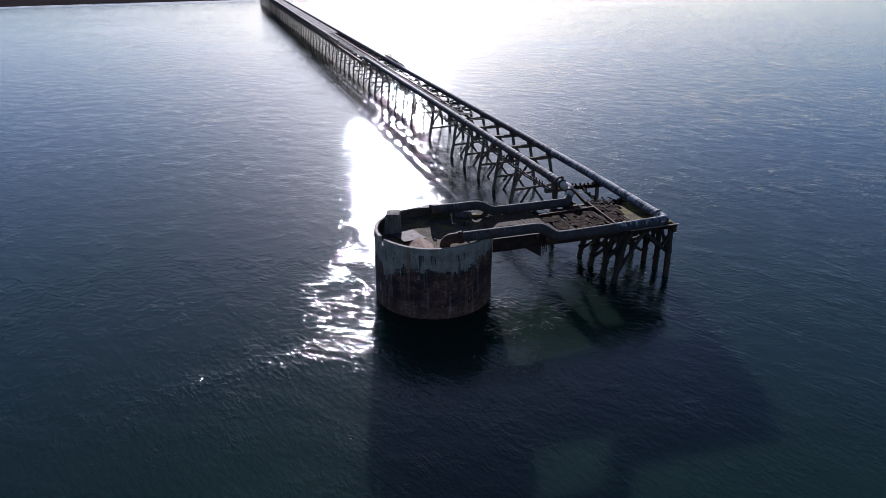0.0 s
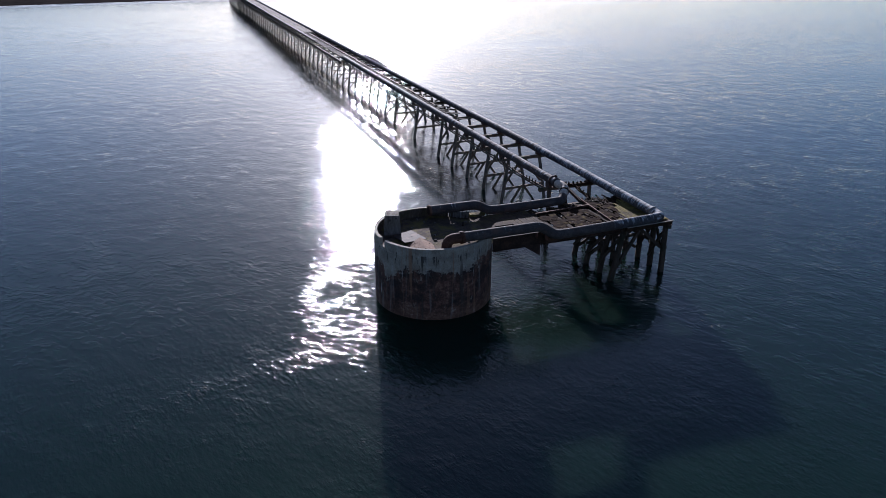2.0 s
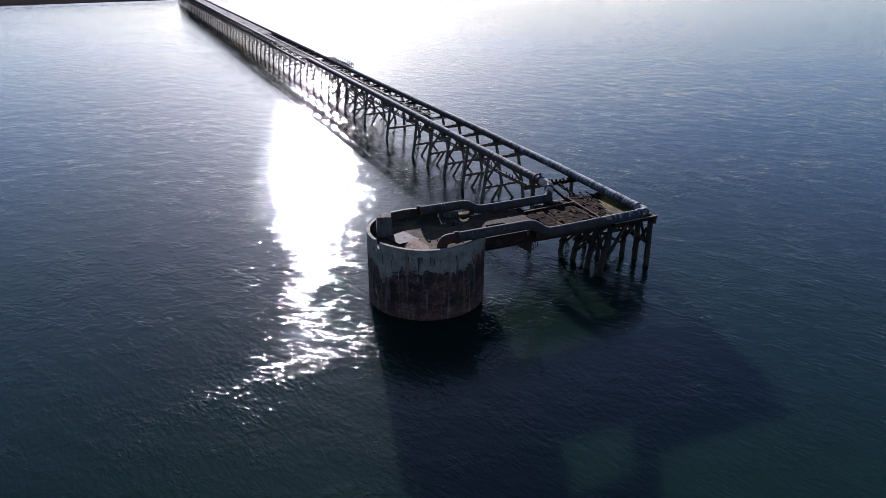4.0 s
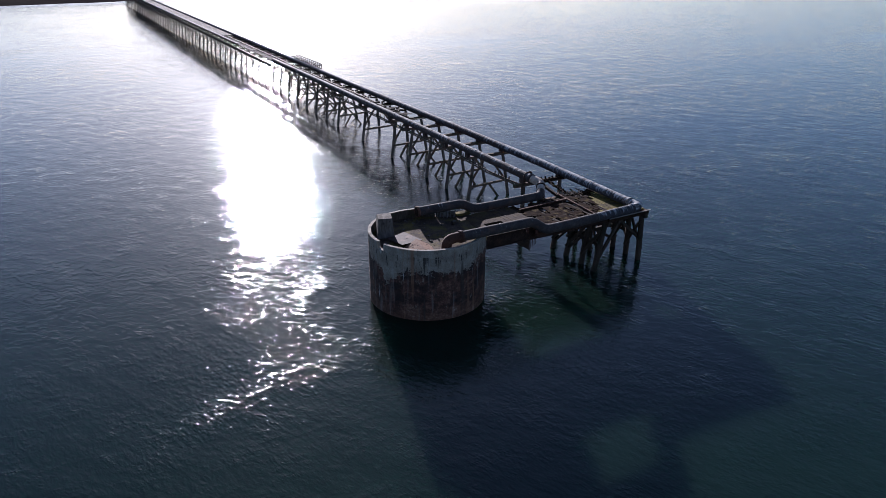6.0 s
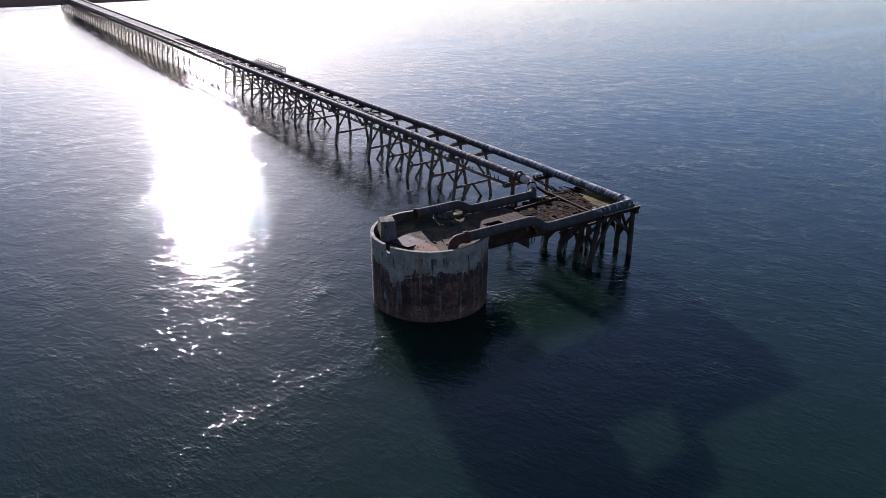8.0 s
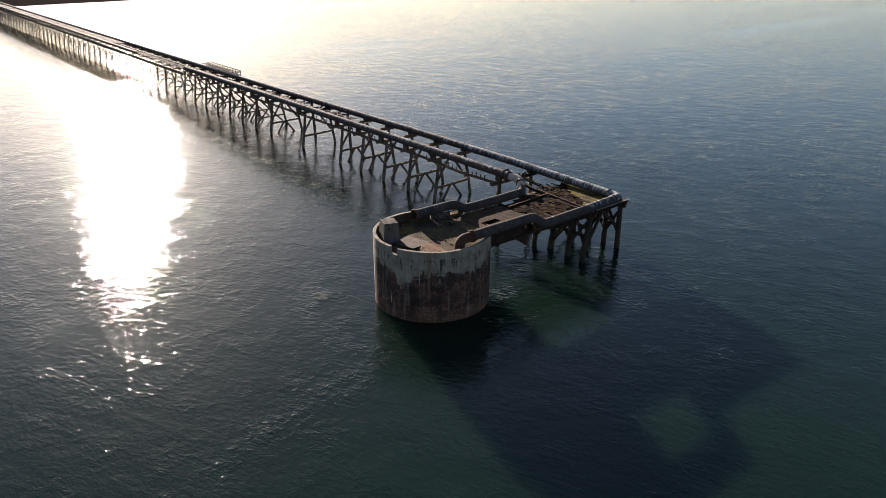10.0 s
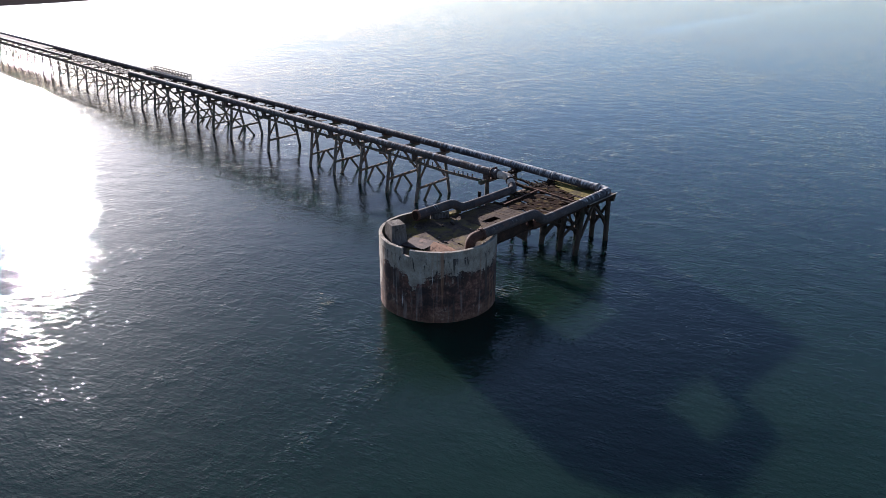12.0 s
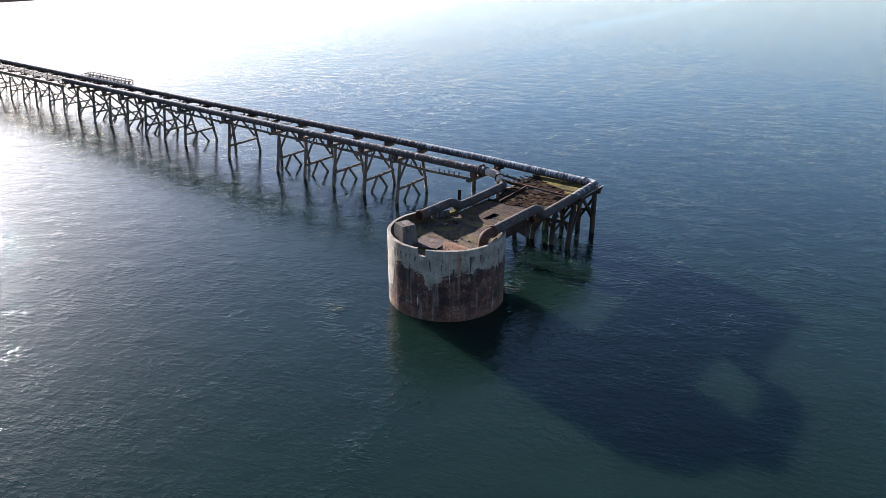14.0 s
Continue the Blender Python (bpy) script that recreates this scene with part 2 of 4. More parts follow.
    feet = ramp(nd, ln, mathn(nd, ln, "SUBTRACT", fe, z), [(0.3, (0, 0, 0)), (0.8, (0.9, 0.9, 0.9))])
    col = mixc(nd, ln, feet, col, foot)
    # rust and tar running down from the casting joint and the rim
    run = mathn(nd, ln, "MULTIPLY_ADD", fine, 0.12, noise_tex(nd, ln, v, 2.6, 3, 0.6, (1, 1, 0.0)))
    below = mathn(nd, ln, "MULTIPLY", mathn(nd, ln, "SUBTRACT", 5.47, z), 0.085)
    drip = mathn(nd, ln, "SUBTRACT", run, mathn(nd, ln, "ABSOLUTE", below))
    k = mathn(nd, ln, "MULTIPLY", ramp(nd, ln, drip, [(0.63, (0, 0, 0)), (0.65, (0.85, 0.85, 0.85))]), mathn(nd, ln, "LESS_THAN", z, 5.62))
    col = mixc(nd, ln, k, col, (0.018, 0.011, 0.009))
    run2 = noise_tex(nd, ln, v, 1.7, 5, 0.6, (1.3, 1.3, 0.05))
    col = mixc(nd, ln, ramp(nd, ln, run2, [(0.59, (0, 0, 0)), (0.68, (0.7, 0.7, 0.7))]), col, (0.17, 0.085, 0.045))
    run3 = noise_tex(nd, ln, v, 2.1, 5, 0.6, (1.1, 1.1, 0.08))
    col = mixc(nd, ln, ramp(nd, ln, run3, [(0.57, (0, 0, 0)), (0.74, (0.38, 0.38, 0.38))]), col, (0.28, 0.26, 0.235))
    run4 = noise_tex(nd, ln, v, 3.6, 4, 0.65, (1, 1, 0.06))
    col = mixc(nd, ln, ramp(nd, ln, run4, [(0.655, (0, 0, 0)), (0.70, (0.65, 0.65, 0.65))]), col, (0.5, 0.48, 0.45))
    # short black smears below old fixings, and a few long dark stains from the rim
    smear = noise_tex(nd, ln, v, 3.4, 5, 0.65, (1, 1, 0.24))
    zone = ramp(nd, ln, mathn(nd, ln, "MULTIPLY", z, 0.1), [(0.36, (0, 0, 0)), (0.43, (1, 1, 1)), (0.54, (1, 1, 1)), (0.57, (0, 0, 0))])
    col = mixc(nd, ln, mathn(nd, ln, "MULTIPLY", zone, ramp(nd, ln, smear, [(0.60, (0, 0, 0)), (0.64, (0.9, 0.9, 0.9))])), col, (0.022, 0.015, 0.012))
    stain = mathn(nd, ln, "MULTIPLY_ADD", fine, 0.12, noise_tex(nd, ln, v, 1.25, 4, 0.6, (1.2, 1.2, 0.07)))
    col = mixc(nd, ln, ramp(nd, ln, stain, [(0.67, (0, 0, 0)), (0.73, (0.75, 0.75, 0.75))]), col, (0.040, 0.029, 0.022))
    ln.new(col, bs.inputs["Base Color"])
    bs.inputs["Roughness"].default_value, bs.inputs["Specular IOR Level"].default_value = 0.85, 0.2
    bumped(nd, ln, bs, f, 0.6, 0.02)
    return m


CAISSON = caisson_material()


def water_material():
    """Murky sea: light scattered back from below, fine ripples, and a wake of steeper ripples trailing from the caisson."""
    m, nd, ln, bs = nodes_of("sea_water")
    v = coords(nd, ln, False)
    murk = noise_tex(nd, ln, v, 0.02, 4, 0.6)
    col = ramp(nd, ln, murk, [(0.35, (0.0037, 0.0100, 0.0078)), (0.65, (0.0050, 0.0132, 0.0090))])
    bs.inputs["Specular IOR Level"].default_value = 0.0
    bs.subsurface_method = "BURLEY"
    bs.inputs["Subsurface Weight"].default_value, bs.inputs["Subsurface Scale"].default_value = 1.0, 3.2
    bs.inputs["Subsurface Radius"].default_value = (0.6, 1.0, 0.9)
    turned = nd.new("ShaderNodeMapping")
    turned.inputs["Rotation"].default_value = (0, 0, radians(68))
    ln.new(v, turned.inputs["Vector"])
    w = turned.outputs[0]
    swell = noise_tex(nd, ln, w, 0.42, 3, 0.5, (0.7, 1.15, 1))
    wave = noise_tex(nd, ln, w, 2.3, 2, 0.5, (0.55, 1.3, 1))
    rip = noise_tex(nd, ln, w, 6.6, 1, 0.5, (0.65, 1.2, 1))
    # cat's-paws: short patches where the small ripples stand steeper
    cat = ramp(nd, ln, noise_tex(nd, ln, v, 1.5, 3, 0.6), [(0.38, (0.6, 0.6, 0.6)), (0.5, (0.85, 0.85, 0.85)), (0.6, (1.35, 1.35, 1.35)), (0.7, (2.0, 2.0, 2.0))])
    # gusts: patches of rougher and of slacker water
    gust = ramp(nd, ln, noise_tex(nd, ln, v, 0.035, 4, 0.6, (0.5, 1.4, 1)), [(0.35, (0.7, 0.7, 0.7)), (0.65, (1.25, 1.25, 1.25))])
    sp = nd.new("ShaderNodeSeparateXYZ")
    ln.new(v, sp.inputs[0])
    off = mathn(nd, ln, "ADD", mathn(nd, ln, "MULTIPLY_ADD", sp.outputs["X"], -0.30, sp.outputs["Y"]), 2.6)
    off = mathn(nd, ln, "MULTIPLY_ADD", noise_tex(nd, ln, v, 0.35, 2, 0.5), 5.0, mathn(nd, ln, "SUBTRACT", off, 2.5))
    band = mathn(nd, ln, "DIVIDE", 1.0, mathn(nd, ln, "ADD", 1.0, mathn(nd, ln, "POWER", mathn(nd, ln, "ABSOLUTE", off), 2.0)))
    reach = ramp(nd, ln, mathn(nd, ln, "MULTIPLY_ADD", sp.outputs["X"], 1 / 40, 1.0), [(0.3, (0, 0, 0)), (0.55, (1, 1, 1)), (0.84, (1, 1, 1)), (0.9, (0, 0, 0))])
    far = mathn(nd, ln, "SQRT", mathn(nd, ln, "ADD", mathn(nd, ln, "MULTIPLY", sp.outputs["X"], sp.outputs["X"]), mathn(nd, ln, "MULTIPLY", sp.outputs["Y"], sp.outputs["Y"])))
    far = mathn(nd, ln, "SUBTRACT", mathn(nd, ln, "MULTIPLY_ADD", noise_tex(nd, ln, v, 0.3, 2, 0.5), 5.0, far), 13.0)
    ring = mathn(nd, ln, "DIVIDE", 0.9, mathn(nd, ln, "ADD", 1.0, mathn(nd, ln, "POWER", mathn(nd, ln, "ABSOLUTE", far), 2.0)))
    wake = mathn(nd, ln, "MULTIPLY", mathn(nd, ln, "MAXIMUM", band, ring), reach)
    ex = mathn(nd, ln, "MULTIPLY_ADD", sp.outputs["X"], 0.55, -2.9)
    ey = mathn(nd, ln, "MULTIPLY_ADD", sp.outputs["Y"], 0.8, 2.9)
    eddy = mathn(nd, ln, "ADD", mathn(nd, ln, "MULTIPLY", ex, ex), mathn(nd, ln, "MULTIPLY", ey, ey))
    wake = mathn(nd, ln, "ADD", wake, mathn(nd, ln, "DIVIDE", 0.6, mathn(nd, ln, "MULTIPLY_ADD", eddy, eddy, 1.0)))
    patch = ramp(nd, ln, noise_tex(nd, ln, v, 0.3, 4, 0.6), [(0.36, (0.7, 0.7, 0.7)), (0.52, (0.95, 0.95, 0.95)), (0.66, (1.58, 1.58, 1.58))])
    amp = mathn(nd, ln, "MULTIPLY", mathn(nd, ln, "MULTIPLY_ADD", wake, 1.55, gust), patch)
    fine = mathn(nd, ln, "MULTIPLY_ADD", wave, 0.0255, mathn(nd, ln, "MULTIPLY", rip, mathn(nd, ln, "MULTIPLY", cat, 0.0115)))
    hgt = mathn(nd, ln, "MULTIPLY_ADD", swell, 0.056, mathn(nd, ln, "MULTIPLY", fine, amp))
    # long slicks of smoother water out to sea
    lane = mathn(nd, ln, "MULTIPLY_ADD", sp.outputs["X"], -0.08, sp.outputs["Y"])
    lane = mathn(nd, ln, "MULTIPLY_ADD", noise_tex(nd, ln, v, 0.02, 3, 0.6), 26.0, mathn(nd, ln, "SUBTRACT", lane, 91.0))
    lane = mathn(nd, ln, "DIVIDE", 1.0, mathn(nd, ln, "MULTIPLY_ADD", mathn(nd, ln, "MULTIPLY", lane, lane), 0.05, 1.0))
    lane = mathn(nd, ln, "MULTIPLY", lane, ramp(nd, ln, mathn(nd, ln, "MULTIPLY", sp.outputs["X"], 1 / 500), [(0.3, (0, 0, 0)), (0.5, (1, 1, 1))]))
    lane = mathn(nd, ln, "MULTIPLY", lane, ramp(nd, ln, noise_tex(nd, ln, v, 0.05, 5, 0.65, (0.35, 1.5, 1)), [(0.40, (0.15, 0.15, 0.15)), (0.56, (1, 1, 1))]))
    strip = ramp(nd, ln, noise_tex(nd, ln, v, 0.012, 3, 0.55, (0.3, 1.6, 1)), [(0.58, (0, 0, 0)), (0.64, (0.45, 0.45, 0.45))])
    strip = mathn(nd, ln, "MULTIPLY", strip, ramp(nd, ln, mathn(nd, ln, "MULTIPLY", sp.outputs["Y"], 1 / 300), [(0.15, (0, 0, 0)), (0.4, (1, 1, 1))]))
    # the brighter sky reflection along the slicks, put in as a paler water colour
    slick_sheen = mathn(nd, ln, "MULTIPLY", mathn(nd, ln, "MAXIMUM", lane, mathn(nd, ln, "MULTIPLY", strip, 0.5)), 0.8)
    ln.new(mixc(nd, ln, slick_sheen, col, (0.10, 0.11, 0.105)), bs.inputs["Base Color"])
    calm = mathn(nd, ln, "MULTIPLY_ADD", mathn(nd, ln, "MAXIMUM", lane, strip), -0.8, 1.0)
    bumped(nd, ln, bs, mathn(nd, ln, "MULTIPLY", hgt, calm), 1.0, 1.0)
    # mirror-like skin over the murk, strong at a glancing view
    skin = nd.new("ShaderNodeBsdfGlossy")
    skin.distribution = "BECKMANN"
    skin.inputs["Roughness"].default_value = 0.11
    fres = nd.new("ShaderNodeFresnel")
    fres.inputs["IOR"].default_value = 1.33
    mix = nd.new("ShaderNodeMixShader")
    tilt = bs.inputs["Normal"].links[0].from_socket
    ln.new(tilt, skin.inputs["Normal"])
    ln.new(tilt, fres.inputs["Normal"])
    ln.new(fres.outputs[0], mix.inputs[0])
    ln.new(bs.outputs[0], mix.inputs[1])
    # the finest ripples spread a little of the glare wide
    soft = nd.new("ShaderNodeBsdfGlossy")
    soft.distribution = "GGX"
    soft.inputs["Roughness"].default_value = 0.42
    ln.new(tilt, soft.inputs["Normal"])
    both = nd.new("ShaderNodeMixShader")
    both.inputs[0].default_value = 0.023
    ln.new(skin.outputs[0], both.inputs[1])
    ln.new(soft.outputs[0], both.inputs[2])
    ln.new(both.outputs[0], mix.inputs[2])
    ln.new(mix.outputs[0], nd["Material Output"].inputs["Surface"])
    return m


WATER = water_material()


# ---- builders ----
def mesh_of(name, bm, material, smooth=False):
    me = bpy.data.meshes.new(name)
    bmesh.ops.recalc_face_normals(bm, faces=bm.faces)
    bm.to_mesh(me)
    bm.free()
    me.materials.append(material)
    if smooth:
        for p in me.polygons:
            p.use_smooth = True
    return me


def part(name, bm, material, parent, label="", smooth=False):
    ob = new(name, mesh_of(name, bm, material, smooth))
    ob.parent = parent
    if parent is not None and parent.parent is None:
        ob.matrix_parent_inverse = Matrix.Translation(-Vector(parent.location))
    return tagged(ob, label)


def thing(name, at, label, category, group="", kind=""):
    ob = new(name)
    ob.location = at
    return tagged(ob, label, category, group, kind)


rng = random.Random(7)


def add_beam(bm, p, q, w, d, jitter=0.012, roll=0.0, cuts=2):
    """A timber or steel bar of section w x d from p to q, with slightly uneven edges."""
    p, q = Vector(p), Vector(q)
    axis = (q - p).normalized()
    side = axis.cross(Vector((0, 0, 1)))
    if side.length < 0.05:
        side = Vector((1, 0, 0)).cross(axis)
    side.normalize()
    up = side.cross(axis).normalized()
    if roll:
        side, up = side * math.cos(roll) + up * math.sin(roll), up * math.cos(roll) - side * math.sin(roll)
    rings = []
    for i in range(cuts + 1):
        c = p.lerp(q, i / cuts)
        ring = []
        for sx, sy in ((-1, -1), (1, -1), (1, 1), (-1, 1)):
            j = Vector((rng.uniform(-jitter, jitter), rng.uniform(-jitter, jitter), rng.uniform(-jitter, jitter)))
            ring.append(bm.verts.new(c + side * (sx * w / 2) + up * (sy * d / 2) + j))
        rings.append(ring)
    for a, b2 in zip(rings, rings[1:]):
        for i in range(4):
            bm.faces.new((a[i], a[(i + 1) % 4], b2[(i + 1) % 4], b2[i]))
    bm.faces.new(rings[0])
    bm.faces.new(rings[-1])


def beam(p, q, w, d, jitter=0.012, roll=0.0, cuts=2):
    bm = bmesh.new()
    add_beam(bm, p, q, w, d, jitter, roll, cuts)
    return bm


def add_tube(bm, pts, radii, seg=14, caps=True):
    """A round bar along pts; radii is one radius or one for each point."""
    pts = [Vector(p) for p in pts]
    if isinstance(radii, (int, float)):
        radii = [radii] * len(pts)
    ref = None
    rings = []
    for i, p in enumerate(pts):
        d = (pts[min(i + 1, len(pts) - 1)] - pts[max(i - 1, 0)]).normalized()
        if ref is None:
            ref = d.cross(Vector((0, 0, 1)))
            if ref.length < 0.1:
                ref = d.cross(Vector((1, 0, 0)))
        ref = (ref - d * ref.dot(d)).normalized()
        o = d.cross(ref)
        rings.append([bm.verts.new(p + (ref * math.cos(a) + o * math.sin(a)) * radii[i]) for a in (k * math.tau / seg for k in range(seg))])
    for a, b2 in zip(rings, rings[1:]):
        for i in range(seg):
            bm.faces.new((a[i], a[(i + 1) % seg], b2[(i + 1) % seg], b2[i]))
    if caps:
        for r in (rings[0], rings[-1]):
            bm.faces.new([bm.verts.new(q.co) for q in r])


def tube(pts, radii, seg=14, caps=True):
    bm = bmesh.new()
    add_tube(bm, pts, radii, seg, caps)
    return bm


def pile(p, q, r):
    """A driven timber pile, a little bent and tapered, from its foot p below the water to its head q."""
    p, q = Vector(p), Vector(q)
    pts, rad = [], []
    for i in range(6):
        u = i / 5
        j = Vector((rng.uniform(-0.03, 0.03), rng.uniform(-0.03, 0.03), 0)) * (0 if i in (0, 5) else 1)
        pts.append(p.lerp(q, u) + j)
        rad.append(r * (1.08 - 0.14 * u + rng.uniform(-0.03, 0.03)))
    return tube(pts, rad, 9)


def smooth_path(pts, n=6):
    """Catmull-Rom points through pts."""
    pts = [Vector(p) for p in pts]
    out = []
    for i in range(len(pts) - 1):
        a, b2, c, d = pts[max(i - 1, 0)], pts[i], pts[i + 1], pts[min(i + 2, len(pts) - 1)]
        for k in range(n):
            t = k / n
            out.append(0.5 * ((2 * b2) + (c - a) * t + (2 * a - 5 * b2 + 4 * c - d) * t * t + (3 * b2 - a - 3 * c + d) * t ** 3))
    return out + [pts[-1]]


def bend(pts, radius=0.8, n=6):
    """A polyline with its corners rounded."""
    pts = [Vector(p) for p in pts]
    out = [pts[0]]
    for a, b2, c in zip(pts, pts[1:], pts[2:]):
        u, w = (a - b2), (c - b2)
        k = min(radius, u.length * 0.49, w.length * 0.49)
        s, e = b2 + u.normalized() * k, b2 + w.normalized() * k
        for i in range(n + 1):
            t = i / n
            out.append(s * (1 - t) ** 2 + b2 * 2 * t * (1 - t) + e * t * t)
    return out + [pts[-1]]


# ---- sea and shore ----
bm = bmesh.new()
ring_r = [0, 60, 150, 400, 1000, 2500, 4800]
mid = bm.verts.new((0, 0, 0))
last = None
for r in ring_r[1:]:
    cur = [bm.verts.new((r * math.cos(a), r * math.sin(a), 0)) for a in (k * math.tau / 64 for k in range(64))]
    for i in range(64):
        if last is None:
            bm.faces.new((mid, cur[i], cur[(i + 1) % 64]))
        else:
            bm.faces.new((last[i], cur[i], cur[(i + 1) % 64], last[(i + 1) % 64]))
    last = cur
tagged(new("sea", mesh_of("sea", bm, WATER)), "calm rippled dark blue-green sea with sun glitter", "water", kind="structure")

COAST = [(-700, 240), (-250, 332), (-107, 357), (-58, 368), (10, 376), (60, 390), (130, 405), (250, 450), (500, 620), (900, 1100)]
coast = smooth_path([(x, y, 0) for x, y in COAST], 8)
bm = bmesh.new()
rows = []
for i, p in enumerate(coast):
    w = 3.0 * noise.noise(Vector((p.x * 0.03, 0, 1.7)))
    rows.append([bm.verts.new((p.x, p.y + w + o, zz + 0.3 * noise.noise(Vector((p.x * 0.05, o, 3))))) for o, zz in ((-4, -0.6), (2, 0.3), (30, 1.6), (60, 5), (160, 9), (600, 14))])
for a, b2 in zip(rows, rows[1:]):
    for i in range(5):
        bm.faces.new((a[i], b2[i], b2[i + 1], a[i + 1]))
tagged(new("beach", mesh_of("beach", bm, SAND, True)), "dark wet sand beach rising to low land", "beach", kind="structure")
bm = bmesh.new()
for lane, (off, wd) in enumerate(((-2.5, 1.6), (-9, 0.9))):
    prev = None
    for p in coast:
        k = max(0.0, 0.55 + 0.9 * noise.noise(Vector((p.x * 0.025, lane * 7.0, 5))))
        w = 3.0 * noise.noise(Vector((p.x * 0.03, 0, 1.7)))
        cur = [bm.verts.new((p.x, p.y + w + off - wd * k, 0.05)), bm.verts.new((p.x, p.y + w + off, 0.16)), bm.verts.new((p.x, p.y + w + off + wd * k, 0.05))]
        if prev and k > 0.05:
            bm.faces.new((prev[0], cur[0], cur[1], prev[1]))
            bm.faces.new((prev[1], cur[1], cur[2], prev[2]))
        prev = cur
tagged(new("surf", mesh_of("surf", bm, FOAM, True)), "white line of surf breaking on the beach", "surf", kind="stuff")

# ---- caisson ----
R, RIM, FLOOR, WALL = 5.0, 6.2, 5.4, 0.28
DECK = 5.3


def rim_height(deg):
    """Height of the caisson's wall at an angle; it is open towards the platform and has a notch."""
    deg %= 360
    n = 0.03 * noise.noise(Vector((deg * 0.12, 2.0, 0)))
    if 189 <= deg < 197.5:
        return 5.62 + n
    if 54 <= deg < 328:
        return RIM + n
    if 328 <= deg < 338:
        return 5.75 - (deg - 328) * 0.04 + 0.25 * noise.noise(Vector((deg * 0.9, 5.0, 0)))
    return FLOOR - 0.12


caisson = thing("caisson", (0, 0, 0), "round stained concrete caisson standing in the sea", "caisson")
bm = bmesh.new()
SEG = 240
for i in range(SEG):
    d0, d1 = i * 360 / SEG, (i + 1) * 360 / SEG
    top = rim_height(d0 + 0.1)
    levels = [(-3.0, 0), (0.0, 0.0), (2.6, 0), (2.64, 0.025), (2.68, 0), (5.40, 0), (5.44, 0.03), (5.48, 0), (top - 0.03, 0.0), (top, 0.03)]
    levels = [q for q in levels if q[0] <= top]
    if levels[-1][0] < top:
        levels.append((top, 0.02))
    cols = []
    for deg in (d0, d1):
        a = radians(deg)
        wob = 0.015 * noise.noise(Vector((math.cos(a) * 3, math.sin(a) * 3, 1)))
        cols.append([bm.verts.new(((R + wob - q) * math.cos(a), (R + wob - q) * math.sin(a), zz)) for zz, q in levels]
                    + [bm.verts.new(((R - WALL) * math.cos(a), (R - WALL) * math.sin(a), top)), bm.verts.new(((R - WALL) * math.cos(a), (R - WALL) * math.sin(a), FLOOR - 0.6))])
    for k in range(len(cols[0]) - 1):
        fc = bm.faces.new((cols[0][k], cols[1][k], cols[1][k + 1], cols[0][k + 1]))
        if k == len(cols[0]) - 2:
            fc.material_index = 1
    for nb, c in ((rim_height(d0 - 360 / SEG + 0.1), cols[0]), (rim_height(d1 + 0.1), cols[1])):
        if abs(nb - top) > 0.12 and top > nb:
            bm.faces.new(c)
bmesh.ops.remove_doubles(bm, verts=bm.verts, dist=0.0005)
part("shell", bm, CAISSON, caisson, "stained concrete shell with a notched rim").data.materials.append(LINING)
bm = bmesh.new()
n = 40
grid = {}
for ix in range(n + 1):
    for iy in range(n + 1):
        x, y = (ix / n * 2 - 1), (iy / n * 2 - 1)
        # a square laid onto a disc
        dx, dy = x * math.sqrt(1 - y * y / 2), y * math.sqrt(1 - x * x / 2)
        dx, dy = dx * (R - WALL + 0.02), dy * (R - WALL + 0.02)
        grid[ix, iy] = bm.verts.new((dx, dy, FLOOR + 0.06 * noise.noise(Vector((dx * 0.6, dy * 0.6, 0))) + 0.02 * noise.noise(Vector((dx * 2.6, dy * 2.6, 3)))))
for ix in range(n):
    for iy in range(n):
        bm.faces.new((grid[ix, iy], grid[ix + 1, iy], grid[ix + 1, iy + 1], grid[ix, iy + 1]))
inner_bm = bm
for deg, zz, sz in ((327.5, 5.62, 0.3), (330, 5.5, 0.34), (333, 5.32, 0.36), (336, 5.15, 0.34), (338.5, 5.0, 0.3)):
    a = radians(deg)
    bm = beam((4.86 * math.cos(a), 4.86 * math.sin(a), 5.1), (4.86 * math.cos(a) + 0.03, 4.86 * math.sin(a), zz + 0.12), sz, 0.3, 0.07, cuts=3)
    part("broken_edge", bm, ERODED_SUNLIT, caisson, "crumbled concrete where the rim breaks off, its tan colour holding warm sunlight")
part("inner_deck", inner_bm, FLOOR_DIRT, caisson, "mossy concrete floor inside the rim", True)
part("stub_bracket", beam((4.75, -1.7, 4.75), (5.25, -1.95, 4.75), 0.25, 0.3), DARK_RUST, caisson, "rusted steel stub")

# block, plates and low wall on the caisson's floor
bm = bmesh.new()
vs = []
for zz, sx, sy in ((5.3, 0.76, 0.82), (5.6, 0.72, 0.79), (7.06, 0.60, 0.68), (7.12, 0.56, 0.64)):
    vs.append([bm.verts.new(Vector((-3.0, 2.0, zz)) + Matrix.Rotation(radians(-18), 3, "Z") @ Vector((sx * a + rng.uniform(-0.02, 0.02), sy * c + rng.uniform(-0.02, 0.02), rng.uniform(-0.015, 0.015)))) for a, c in ((-1, -1), (1, -1), (1, 1), (-1, 1))])
for a, b2 in zip(vs, vs[1:]):
    for i in range(4):
        bm.faces.new((a[i], a[(i + 1) % 4], b2[(i + 1) % 4], b2[i]))
bm.faces.new(vs[0])
bm.faces.new(vs[-1])
block = mesh_of("concrete_block", bm, CONCRETE)
tagged(new("concrete_block", block), "tall tapered grey concrete block on the caisson floor", "block")


